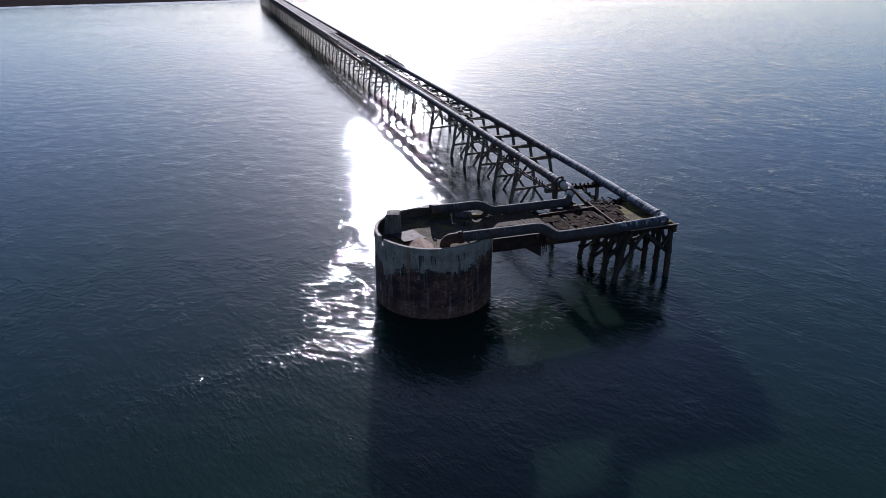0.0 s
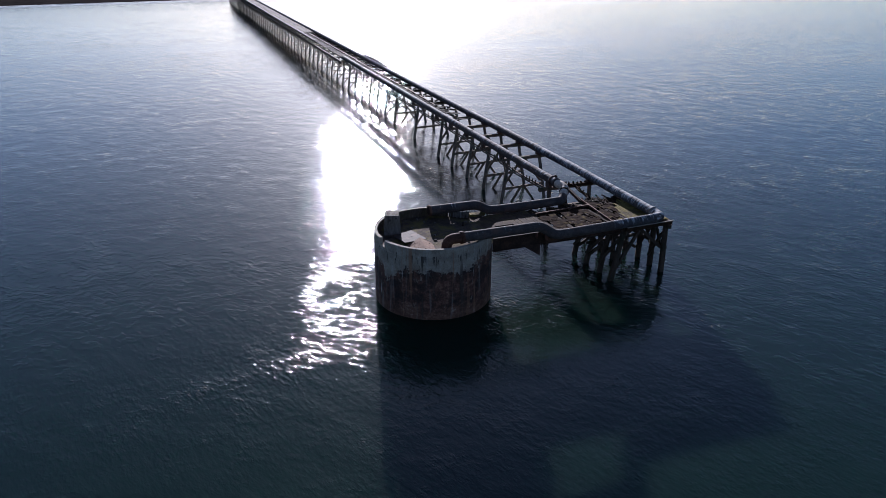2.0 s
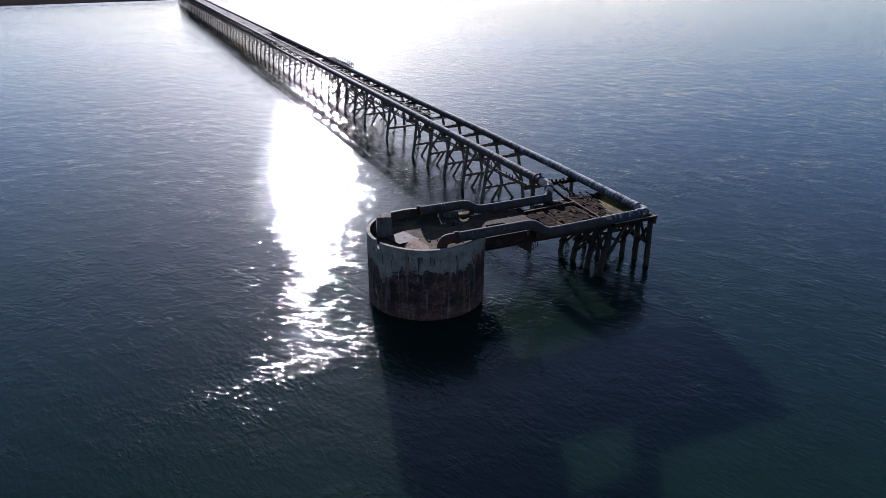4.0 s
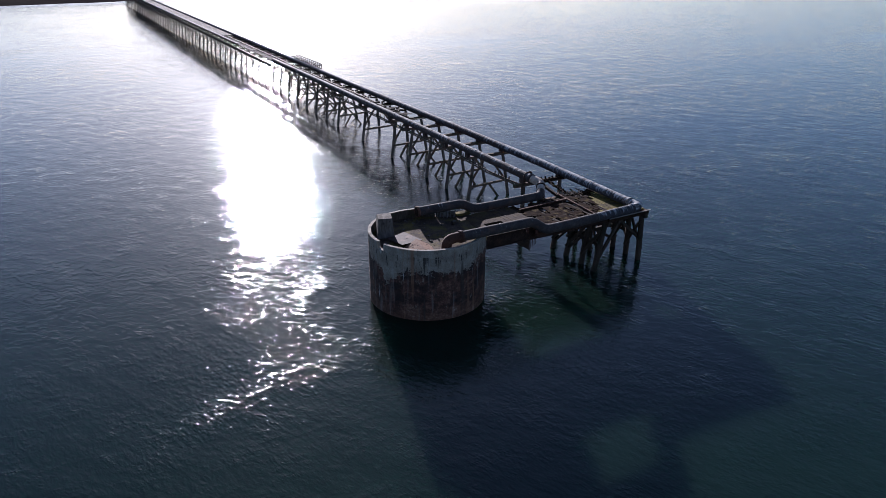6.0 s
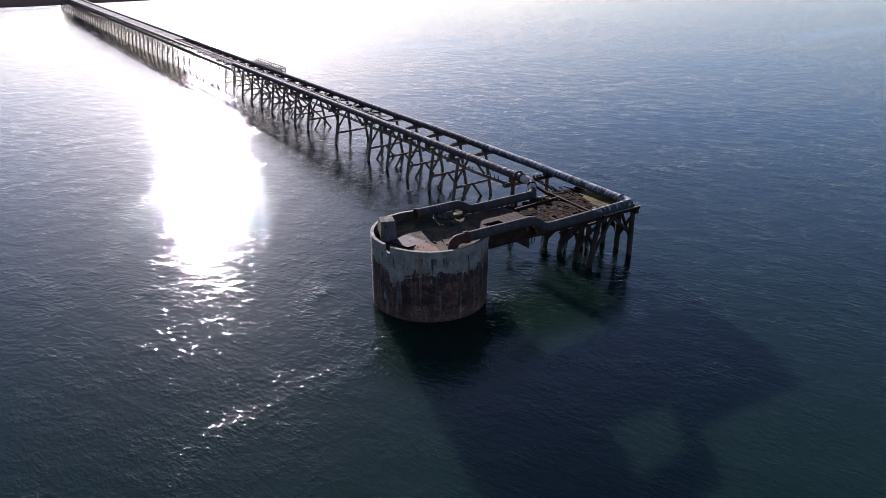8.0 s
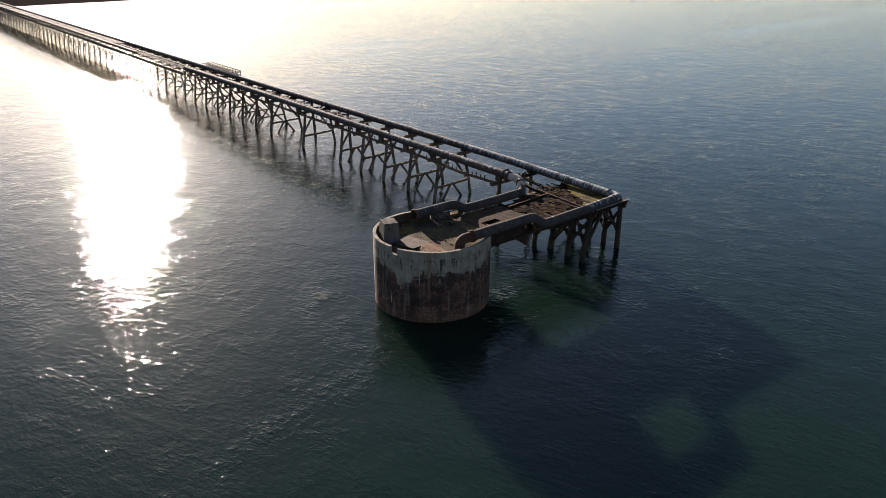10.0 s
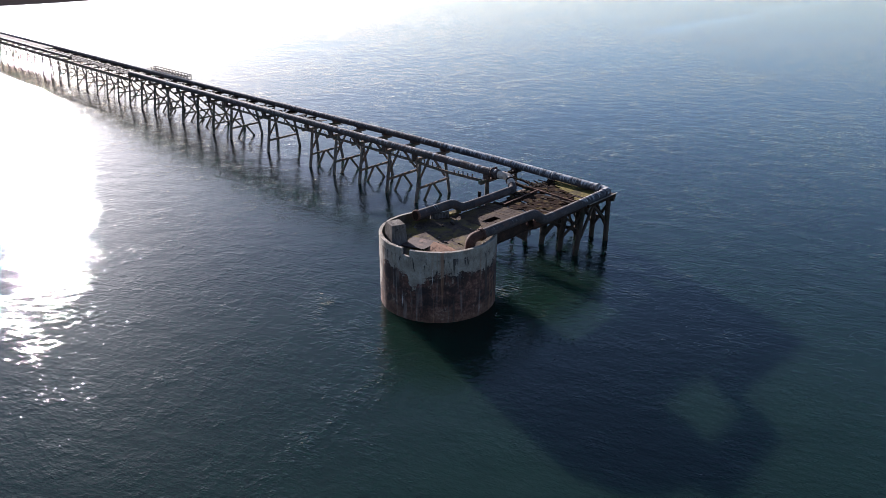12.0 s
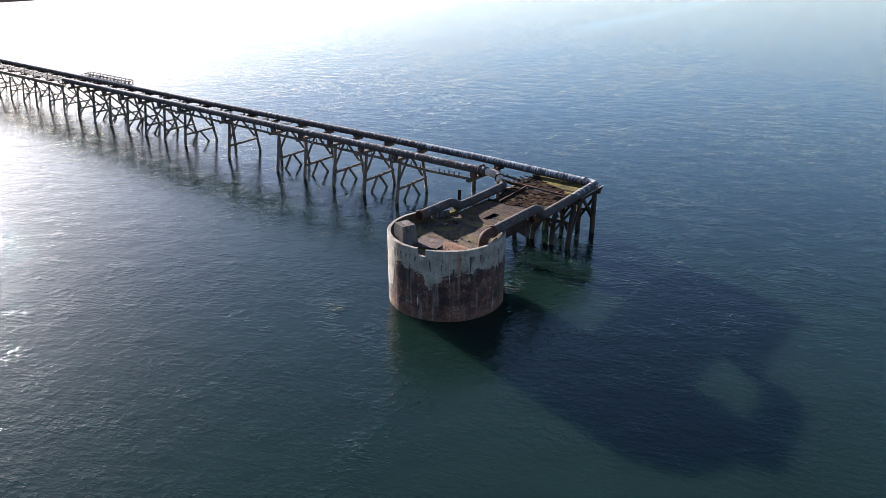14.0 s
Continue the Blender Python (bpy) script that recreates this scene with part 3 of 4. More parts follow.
def sheet(name, corners, thick, material, label, holes=()):
    """A loose plate with an uneven outline; its holes are short dark plugs, their shade put into colour."""
    bm = bmesh.new()
    c = [Vector(q) for q in corners]
    nrm = (c[1] - c[0]).cross(c[2] - c[0]).normalized()
    if nrm.z < 0:
        nrm = -nrm
    pts = []
    for a, b2 in zip(c, c[1:] + c[:1]):
        for k in range(5):
            pts.append(a.lerp(b2, k / 5) + Vector((rng.uniform(-0.04, 0.04), rng.uniform(-0.04, 0.04), 0)))
    top = [bm.verts.new(q + nrm * thick) for q in pts]
    bot = [bm.verts.new(q) for q in pts]
    bm.faces.new(top)
    bm.faces.new(bot)
    for i in range(len(pts)):
        j = (i + 1) % len(pts)
        bm.faces.new((top[i], top[j], bot[j], bot[i]))
    ob = tagged(new(name, mesh_of(name, bm, material)), label, "plate")
    for u, w, r in holes:
        p = c[0] + (c[1] - c[0]) * u + (c[-1] - c[0]) * w
        part("bolt_hole", tube([p + nrm * (thick - 0.01), p + nrm * (thick + 0.006)], r, 10), CHAR, ob)
    return ob


def folded_plate(name, ridge, left, right, thick, material, label, holes):
    """A sheet bent along its ridge, lying like a low roof; dark plugs stand for its shaded holes."""
    bm = bmesh.new()
    rows = [[Vector(q) for q in left], [Vector(q) for q in ridge], [Vector(q) for q in right]]
    cols = []
    for k in range(7):
        u = k / 6
        line = [a.lerp(b2, u) for a, b2 in rows]
        jag = Vector((rng.uniform(-0.05, 0.05), rng.uniform(-0.05, 0.05), 0))
        cols.append([bm.verts.new(q + (jag if n != 1 else Vector()) + Vector((0, 0, dz))) for dz in (thick, 0) for n, q in enumerate(line)])
    for a, b2 in zip(cols, cols[1:]):
        for p, q in ((0, 1), (1, 2), (2, 5), (5, 4), (4, 3), (3, 0)):
            bm.faces.new((a[p], a[q], b2[q], b2[p]))
    for c in (cols[0], cols[-1]):
        bm.faces.new((c[0], c[1], c[4], c[3]))
        bm.faces.new((c[1], c[2], c[5], c[4]))
    ob = tagged(new(name, mesh_of(name, bm, material)), label, "plate")
    for side, u, w, r in holes:
        a, b2 = rows[0 if side == "left" else 2], rows[1]
        p = a[0].lerp(a[1], u).lerp(b2[0].lerp(b2[1], u), w)
        part("bolt_hole", tube([p + Vector((0, 0, thick - 0.02)), p + Vector((0, 0, thick + 0.008))], r, 10), CHAR, ob)
    return ob


folded_plate("steel_plate", [(-1.5, -0.95, 5.78), (-1.8, -3.15, 5.72)], [(-2.75, -1.35, 5.44), (-2.6, -2.95, 5.44)], [(-0.75, -1.85, 5.46), (-0.9, -3.45, 5.44)], 0.05, PINK_RUST, "flaking pink-rusted steel plate with bolt holes, bent along its middle",
             [("left", 0.2, 0.5, 0.07), ("left", 0.45, 0.35, 0.07), ("left", 0.5, 0.75, 0.06), ("left", 0.75, 0.5, 0.06), ("right", 0.3, 0.4, 0.07)])
sheet("steel_plate", [(-3.35, 1.0, 5.46), (-1.45, 1.45, 5.5), (-0.98, -1.15, 5.66), (-2.9, -1.2, 5.6)], 0.05, GREY_PLATE, "dull grey rust-edged steel sheet lying on the caisson floor", [(0.6, 0.6, 0.08)])
bm = bmesh.new()
wa, wb = Vector((2.95, 3.95, 0)), Vector((4.6, 3.2, 0))
add_beam(bm, wa + Vector((0, 0, 5.57)), wb + Vector((0, 0, 5.57)), 0.2, 0.52, 0.015, cuts=6)
for k in range(6):
    p = wa.lerp(wb, (k + 0.5) / 6) + Vector((-0.09, -0.12, 0))
    add_beam(bm, p + Vector((0, 0, 5.3)), p + Vector((0, 0, 5.84 + rng.uniform(-0.05, 0.02))), 0.17, 0.1, 0.01, cuts=1)
tagged(new("low_wall", mesh_of("low_wall", bm, CONCRETE)), "low ribbed grey concrete wall at the caisson's edge", "wall")

bm = bmesh.new()
for k in range(70):
    a, rr = rng.uniform(0, math.tau), 4.5 * math.sqrt(rng.random())
    x, y, sz = rr * math.cos(a), rr * math.sin(a), rng.choice([0.04, 0.05, 0.07, 0.1, 0.14])
    if x < -0.6 and y < 2.2:
        continue
    th = rng.uniform(0, math.pi)
    add_beam(bm, (x, y, FLOOR + 0.04), (x + 1.6 * sz * math.cos(th), y + 1.6 * sz * math.sin(th), FLOOR + 0.04), sz, sz * 0.7, sz * 0.2, rng.uniform(0, 1), 1)
tagged(new("rubble", mesh_of("rubble", bm, CONCRETE)), "small grey concrete crumbs scattered on the caisson floor", "rubble", kind="stuff")
for x, y, a, l in ((3.2, 1.2, 1.2, 0.8),):
    tagged(new("loose_board", mesh_of("loose_board", beam((x, y, FLOOR + 0.05), (x + l * math.cos(a), y + l * math.sin(a), FLOOR + 0.06), 0.18, 0.06, 0.02), CHAR)), "dark rotten board lying loose on the caisson floor", "board", "loose boards")

# ---- jetty platform ----
platform = thing("loading_platform", (12, 0, 5), "derelict timber and steel loading platform between caisson and jetty", "platform")


def i_beam(p, q, w, d, t=0.05):
    """A rolled steel joist from p to q."""
    bm = bmesh.new()
    p, q = Vector(p), Vector(q)
    up = Vector((0, 0, d / 2 - t / 2))
    add_beam(bm, p + up, q + up, w, t, 0.004, cuts=4)
    add_beam(bm, p - up, q - up, w, t, 0.004, cuts=4)
    add_beam(bm, p, q, t, d - 2 * t - 0.004, 0.003, cuts=4)
    return bm


for y in (-0.9, 1.1, 2.9):
    part("girder", i_beam((math.sqrt(25 - y * y) + 0.02, y, 4.75), (15.6, y, 4.75), 0.3, 0.55), DARK_RUST, platform)
part("plate_girder", i_beam((4.45, -2.42, 4.84), (10.2, -2.42, 4.86), 0.28, 1.22, 0.06), GIRDER, platform, "tall rusted plate girder")
part("edge_girder", i_beam((9.2, -3.05, 4.92), (17.0, -3.1, 4.94), 0.26, 0.74), GIRDER, platform)
part("edge_plate", beam((16.7, -3.98, 5.30), (21.6, -4.0, 5.38), 0.13, 0.05, 0.008, cuts=6), PALE_TIMBER, platform, "thin bleached batten along the outer edge")
part("edge_girder", beam((16.7, -3.85, 5.08), (21.5, -3.85, 5.16), 0.26, 0.3, 0.015), CHAR, platform)
part("edge_girder", i_beam((21.45, -3.9, 5.05), (21.35, 3.4, 5.05), 0.3, 0.4), DARK_RUST, platform)
part("edge_girder", beam((16.7, 4.2, 5.36), (16.15, -3.0, 5.38), 0.1, 0.18, 0.01, cuts=6), RUST, platform, "bright rusted crossbeam")
part("edge_girder", i_beam((10.6, 1.65, 5.36), (16.45, 2.1, 5.36), 0.14, 0.26, 0.03), RUST, platform, "bright rusted joist lying lengthwise")
part("edge_girder", beam((14.2, 3.7, 5.02), (21.2, 3.5, 5.02), 0.32, 0.36), TIMBER, platform)
for y in (-2.5, -1.0, 0.4, 1.8, 3.0):
    part("joist", beam((15.2, y, 5.04), (21.3, y + 0.1, 5.04), 0.22, 0.32), CHAR, platform)
for x in (6.2, 8.4, 10.6, 12.8, 15.0):
    part("cross_joist", beam((x, -2.3 if x < 10 else -2.85, 5.13), (x, 3.05, 5.13), 0.2, 0.2), DARK_RUST, platform)
# hanging triangular bracket
bm = bmesh.new()
tri = [(7.2, 4.4), (8.9, 4.4), (8.95, 3.25)]
fr, bk = [bm.verts.new((x, -2.56, zz)) for x, zz in tri], [bm.verts.new((x, -2.32, zz)) for x, zz in tri]
bm.faces.new(fr), bm.faces.new(bk)
for i in range(3):
    bm.faces.new((fr[i], fr[(i + 1) % 3], bk[(i + 1) % 3], bk[i]))
bracket = part("bracket", bm, GIRDER, platform, "triangular rusted steel bracket hanging below the edge")
for k in range(4):
    part("bracket_bar", beam((9.1 + k * 0.18, -2.45, 4.3), (9.1 + k * 0.18, -2.45, 3.4 + 0.1 * k), 0.05, 0.05), DARK_RUST, bracket)

# planks of the bridge, laid across it; a square hole at the middle
x = 1.75
while x < 14.1:
    w = 0.23 + rng.uniform(-0.02, 0.02)
    y0, y1 = (-2.3 if x < 9.4 else -2.95) + rng.uniform(-0.05, 0.05), 3.08 + rng.uniform(-0.12, 0.05)
    spans = [(y0, y1)]
    if 5.7 < x < 7.6:
        spans = [(y0, -0.45), (0.3, y1)]
    if x < 5.05:
        lim = math.sqrt(max(0.0, 4.85 ** 2 - x * x))
        spans = [(lim - 0.05, 4.3)] + ([(-2.3, -lim)] if lim < 2.2 else [])
    if 10.3 < x:
        if rng.random() < 0.45:
            spans = [(y0, rng.uniform(-0.9, 0.6))]
        if rng.random() < 0.35:
            spans = [(y0, -1.7), (rng.uniform(-0.2, 0.5), y1)]
        if rng.random() < 0.2:
            spans = [(y0, -2.3)]
    for a, c in spans:
        zz = DECK + rng.uniform(-0.006, 0.006)
        part("plank", beam((x + rng.uniform(-0.01, 0.01), a, zz), (x + rng.uniform(-0.02, 0.02), c, zz + rng.uniform(-0.02, 0.02)), w - rng.choice([0.003, 0.006, 0.02]), 0.07, 0.003), PLANK if rng.random() < (0.95 if x < 10.0 else 0.2) else CHAR, platform)
    x += w
# rotten planks over the near piles
x = 14.15
while x < 16.3:
    w = 0.25
    y = -3.05
    while y < 3.4:
        ln_ = rng.uniform(0.5, 2.2)
        if rng.random() < 0.55:
            zz = DECK - 0.02 + rng.uniform(-0.06, 0.03)
            part("plank", beam((x + rng.uniform(-0.04, 0.04), y, zz), (x + rng.uniform(-0.08, 0.08), min(y + ln_, 3.6), zz + rng.uniform(-0.1, 0.04)), w - rng.uniform(0.03, 0.09), 0.07, 0.02), CHAR if rng.random() < 0.85 else PLANK, platform)
        y += ln_ + rng.uniform(0, 0.7)
    x += w
def moss_edge(x):
    """How far in from the outer side the mossy boards have stayed whole."""
    return min(2.9, -2.6 + 1.5 * (x - 16.75) if x < 18.4 else 1.2 + 0.75 * (x - 18.4))


# mossy planks at the outer end, with a ragged rotten edge
x = 16.75
while x < 21.35:
    w = 0.24
    end = moss_edge(x) + rng.uniform(-0.55, 0.4)
    part("plank", beam((x, -3.4 + rng.uniform(-0.05, 0.05), DECK + 0.02), (x + rng.uniform(-0.02, 0.02), end, DECK + 0.02 + rng.uniform(-0.03, 0.02)), w - rng.choice([0.012, 0.02, 0.045]), 0.09, 0.014), MOSS if rng.random() < 0.86 else CHAR, platform)
    y = end + 0.05
    while y < 3.5:
        ln_ = rng.uniform(0.3, 1.0)
        if rng.random() < 0.75:
            part("plank", beam((x + rng.uniform(-0.03, 0.03), y, DECK - 0.04), (x + rng.uniform(-0.1, 0.1), y + ln_, DECK - 0.04 + rng.uniform(-0.1, 0.06)), w - 0.05, 0.08, 0.03), CHAR, platform)
        y += ln_ + rng.uniform(0, 0.3)
    x += w
# loose broken boards heaped along the inner edge
for k in range(22):
    x, y = rng.uniform(16.6, 20.4), rng.uniform(2.7, 3.8)
    a = rng.uniform(0, math.pi)
    part("broken_board", beam((x, y, DECK + 0.06), (x + 0.5 * math.cos(a), y + 0.5 * math.sin(a), DECK + 0.06 + rng.uniform(0.0, 0.12)), 0.16, 0.06, 0.02), CHAR, platform)


def litter(x0, x1, y0, y1, z, gap, clear=None, step=0.11):
    """Crumbled wood lying over the boards: a lumpy crust with ragged holes."""
    bm = bmesh.new()
    nx, ny = int((x1 - x0) / step), int((y1 - y0) / step)
    kept, top, low = set(), {}, {}
    for i in range(nx):
        for j in range(ny):
            v = Vector((x0 + i * step, y0 + j * step, 0))
            edge = min(i, j, nx - 1 - i, ny - 1 - j) * step
            if noise.noise(Vector((v.x * 1.1, v.y * 0.6, 4))) + 0.6 * noise.noise(Vector((v.x * 4.2, v.y * 1.5, 9))) > gap + max(0.0, 0.4 - edge) + (max(0.0, 1.2 * (clear(v.x) - v.y + 0.3)) if clear else 0.0):
                kept.add((i, j))

    def at(store, i, j, dz):
        if (i, j) not in store:
            v = Vector((x0 + i * step, y0 + j * step, 0))
            store[i, j] = bm.verts.new((v.x + 0.05 * noise.noise(v * 5), v.y + 0.05 * noise.noise(v * 5 + Vector((7, 0, 0))), z + dz + 0.035 * noise.noise(v * 2.3)))
        return store[i, j]

    for i, j in sorted(kept):
        ring = ((i, j), (i + 1, j), (i + 1, j + 1), (i, j + 1))
        bm.faces.new([at(top, *q, 0.06) for q in ring])
        for (a, c), nb in zip(zip(ring, ring[1:] + ring[:1]), ((i, j - 1), (i + 1, j), (i, j + 1), (i - 1, j))):
            if nb not in kept:
                bm.faces.new((at(top, *a, 0.06), at(top, *c, 0.06), at(low, *c, 0.0), at(low, *a, 0.0)))
    return bm


tagged(part("litter", litter(10.2, 16.2, -2.9, 3.0, DECK, -0.15), ROT, platform, "black crumbled wood over the rotten boards"), kind="stuff")
tagged(part("litter", litter(16.4, 20.9, -2.6, 3.6, DECK, -0.12, moss_edge), ROT, platform, "black crumbled wood over the rotten boards"), kind="stuff")

tagged(new("timber_post", mesh_of("timber_post", beam((21.1, 14.2, -2.5), (21.15, 14.15, 1.35), 0.36, 0.26, 0.04, cuts=5), CHAR)), "dark broken timber stump standing in the water", "post")
tagged(new("timber_beam", mesh_of("timber_beam", beam((4.75, 3.5, 5.4), (6.2, 3.45, 5.4), 0.6, 0.26, 0.03, cuts=6), MOSS)), "mossy yellowed timber beam end at the bridge's edge", "beam")


# piles below the platform, in two rows, raking inwards at the head
def platform_row(x0, x1, ys, label):
    row = thing("platform_trestle", (x0, 0, 0), label, "trestle", "platform trestles")

    def at(z):
        return x0 + (x1 - x0) * (z + 3) / 7.75

    for y, yt in ys:
        part("leg", pile((x0, y - (yt - y) * 0.5, -3), (x1, yt, 4.75), 0.27), DARK_PILE, row, smooth=True)
    part("cap_beam", beam((x1, ys[0][1] - 0.6, 4.66), (x1, ys[-1][1] + 0.7, 4.66), 0.36, 0.36), DARK_PILE, row)
    for (ya, yat), (yb, ybt) in zip(ys, ys[1:]):
        part("brace", beam((at(1.0) + 0.3, ya, 1.0), (at(3.9) + 0.3, ybt, 3.9), 0.16, 0.26), DARK_PILE, row)
        part("brace", beam((at(1.0) - 0.3, yb, 1.0), (at(3.9) - 0.3, yat, 3.9), 0.16, 0.26), DARK_PILE, row)
    part("tie", beam((at(2.3) + 0.3, ys[0][0], 2.3), (at(2.2) + 0.3, ys[-1][0] + 0.3, 2.2), 0.2, 0.3), DARK_PILE, row)
    return row


platform_row(15.4, 16.95, [(-3.25, -3.2), (-1.35, -1.3), (0.95, 0.9), (3.15, 3.0)], "row of dark raking timber piles with cross braces under the platform")
platform_row(21.6, 21.45, [(-3.2, -3.2), (-1.5, -1.5), (0.4, 0.4), (2.6, 2.6)], "outer row of dark timber piles with cross braces under the platform")
row = thing("platform_trestle", (18.6, -3, 0), "timber struts between the pile rows of the platform", "trestle", "platform trestles")
part("brace", beam((16.1, -3.25, 0.7), (18.6, -3.25, 4.6), 0.2, 0.28), DARK_PILE, row)
part("brace", beam((21.3, -3.0, 2.4), (18.8, -3.0, 4.6), 0.2, 0.26), DARK_PILE, row)
for y in (0.6, 2.8):
    part("brace", beam((15.9, y, 0.9), (21.3, y, 4.0), 0.18, 0.28), DARK_PILE, row)
    part("brace", beam((21.4, y + 0.25, 0.9), (16.2, y + 0.25, 4.0), 0.18, 0.28), DARK_PILE, row)
    part("tie", beam((15.7, y + 0.1, 2.2), (21.5, y + 0.1, 2.3), 0.2, 0.28), DARK_PILE, row)
    part("leg", pile((18.9, y + 0.2, -3), (18.7, y + 0.2, 4.85), 0.22), DARK_PILE, row, smooth=True)

part("strut", beam((16.95, 6.9, 5.55), (16.6, 3.6, 5.25), 0.24, 0.26, 0.02), CHAR, platform)
part("strut", beam((16.2, 7.9, 5.5), (20.4, 7.6, 5.55), 0.3, 0.3, 0.02), CHAR, platform)
# a rotted plank with a ragged, toothed edge, fallen from the jetty to the platform
bm = beam((18.0, 7.6, 5.6), (17.65, 3.5, 5.36), 0.34, 0.14, 0.05, cuts=9)
for k in range(9):
    u = (k + 0.5) / 9
    p = Vector((18.0, 7.6, 5.66)).lerp(Vector((17.65, 3.5, 5.42)), u)
    add_beam(bm, p, p + Vector((rng.uniform(-0.3, 0.3), rng.uniform(-0.15, 0.15), rng.uniform(0.05, 0.16))), 0.14, 0.08, 0.03, cuts=1)
part("fallen_plank", bm, ROT, platform, "black rotted plank with a toothed edge")
for k in range(9):
    x = 16.3 + 0.45 * k
    part("broken_board", beam((x, 7.75, 5.66), (x + rng.uniform(-0.1, 0.1), 7.75 + rng.uniform(-0.2, 0.2), 5.74 + rng.uniform(0.05, 0.2)), 0.18, 0.1, 0.03, cuts=1), ROT, platform)
for x, y, zz in ((8.4, -3.75, 5.98), (8.25, -3.05, 5.4), (9.0, -3.4, 5.2)):
    part("hanger", beam((x, y - 0.05, zz - 0.16), (x + 0.12, y + 0.25, zz + 0.1), 0.22, 0.2, 0.04), ELBOW_RUST, platform, "rusted pipe hanger")

for y in (4.05, 4.6):
    part("bracket", beam((15.1, y, 4.6), (15.15, y, 5.5), 0.2, 0.2, 0.02), CHAR, platform)

# ---- pipelines ----
PR = 0.42


def collar(p, d, parent, r=PR * 1.16, w=0.22, material=None, name="coupling", label=""):
    p, d = Vector(p), Vector(d).normalized()
    bm = tube([p - d * w / 2, p - d * w * 0.4, p + d * w * 0.4, p + d * w / 2], [r * 0.96, r, r, r * 0.96], 20)
    return part(name, bm, material or PIPE, parent, label, True)


# outer pipeline: down into the caisson, along the platform's edge, round the corner and off along the jetty
outer = thing("pipeline", (0.4, -4, 5), "grey wrapped steel pipeline along platform edge and jetty", "pipeline", "pipelines")
part("elbow", tube(bend([(-0.35, -3.98, 4.9), (-0.3, -3.98, 6.6), (0.95, -3.98, 6.62)], 1.0, 8), PR, 20), ELBOW_RUST, outer, "rusted elbow turning down into the caisson", True)
flange = collar((0.98, -3.98, 6.62), (1, 0.02, 0), outer, PR * 1.22, 0.26, ELBOW_RUST, "flange", "rusted bolted flange")
for k in range(8):
    a = k * math.tau / 8
    part("bolt", tube([(0.8, -3.98 + 0.47 * math.cos(a), 6.62 + 0.47 * math.sin(a)), (1.18, -3.98 + 0.47 * math.cos(a), 6.62 + 0.47 * math.sin(a))], 0.045, 6), ELBOW_RUST, flange)
part("pipe_section", tube(bend([(1.0, -3.98, 6.62), (8.1, -3.92, 6.6), (9.55, -3.85, 5.58), (11.0, -3.84, 5.58)], 0.55, 6), PR, 20), PIPE, outer, "", True)
part("pipe_section", tube([(11.0, -3.84, 5.58), (13.0, -3.81, 5.60), (15.2, -3.77, 5.63)], PR, 20), PIPE, outer, "", True)
collar((15.2, -3.77, 5.63), (1, 0.02, 0.02), outer, PR * 1.06, 0.18, PIPE)
part("pipe_section", tube([(15.2, -3.77, 5.63), (17.0, -3.73, 5.67), (19.5, -3.68, 5.72)], PR, 20), PIPE_WHITE_X, outer, "pipe section streaked white with droppings", True)
part("elbow", tube(bend([(19.5, -3.68, 5.72), (20.42, -3.66, 5.75), (20.42, -2.4, 5.8)], 0.75, 8), PR * 1.03, 20), PIPE_WHITE, outer, "elbow white with droppings", True)
collar((19.55, -3.68, 5.72), (1, 0, 0), outer, material=PIPE_WHITE)
collar((20.42, -2.45, 5.8), (0, 1, 0), outer, material=PIPE_WHITE)
ys = [-2.4, 3.0, 8.6]
while ys[-1] < 345:
    ys.append(ys[-1] + 10.72)


def outer_pt(y):
    return (20.4 - 0.1 * min(1, max(0, y) / 15), y, 5.8 + 0.27 * min(1.0, max(0.0, y + 2.4) / 14) - 0.2 * min(1.0, max(0.0, y - 30) / 40))


for a, c in zip(ys, ys[1:]):
    part("pipe_section", tube([outer_pt(a + (c - a) * k / 4) for k in range(5)], PR, 18 if a < 60 else 12), PIPE_WHITE if a < 19 else PIPE_GREY, outer, "pipe section streaked white with droppings" if a < 19 else "", True)
    if a > 0:
        collar(outer_pt(a), (0, 1, 0), outer, PR * 1.05, 0.16, PIPE_WHITE if a < 19 else PIPE_LONG)

# inner pipeline: open end over the caisson, two bends, then the jetty's inner side
inner = thing("pipeline", (1.0, 3.7, 5), "open-ended grey steel pipeline rising from the bridge to the jetty", "pipeline", "pipelines")
bm = bmesh.new()
add_tube(bm, bend([(0.95, 3.72, 6.26), (5.6, 3.70, 6.26), (6.75, 3.62, 5.58), (8.2, 3.6, 5.56)], 0.5, 6), PR, 20, False)
add_tube(bm, [(8.0, 3.6, 5.56), (0.93, 3.72, 6.26)][::-1][:1] + [(1.6, 3.72, 6.26)], PR * 0.92, 20, False)
part("pipe_section", bm, PIPE, inner, "", True)
flange = collar((1.0, 3.72, 6.26), (1, 0, 0), inner, PR * 1.2, 0.2, RUST, "flange", "rusted flange at the open end")
# a black disc over the opening stands for the shade inside the pipe
part("dark_bore", tube([(0.88, 3.72, 6.26), (0.93, 3.72, 6.26)], PR * 0.9, 18), CHAR, flange, "black disc standing for the shade inside the open bore")
part("pipe_section", tube(bend([(8.2, 3.6, 5.56), (11.5, 3.64, 5.56), (14.45, 3.7, 5.58), (14.9, 4.25, 5.81)], 0.4, 6), PR, 20), PIPE, inner, "", True)
part("elbow", tube(bend([(14.88, 4.23, 5.8), (15.75, 5.3, 6.25), (15.5, 6.7, 6.35)], 0.55, 7), PR * 0.97, 20), COLLAR, inner, "pale elbow rising to the jetty", True)
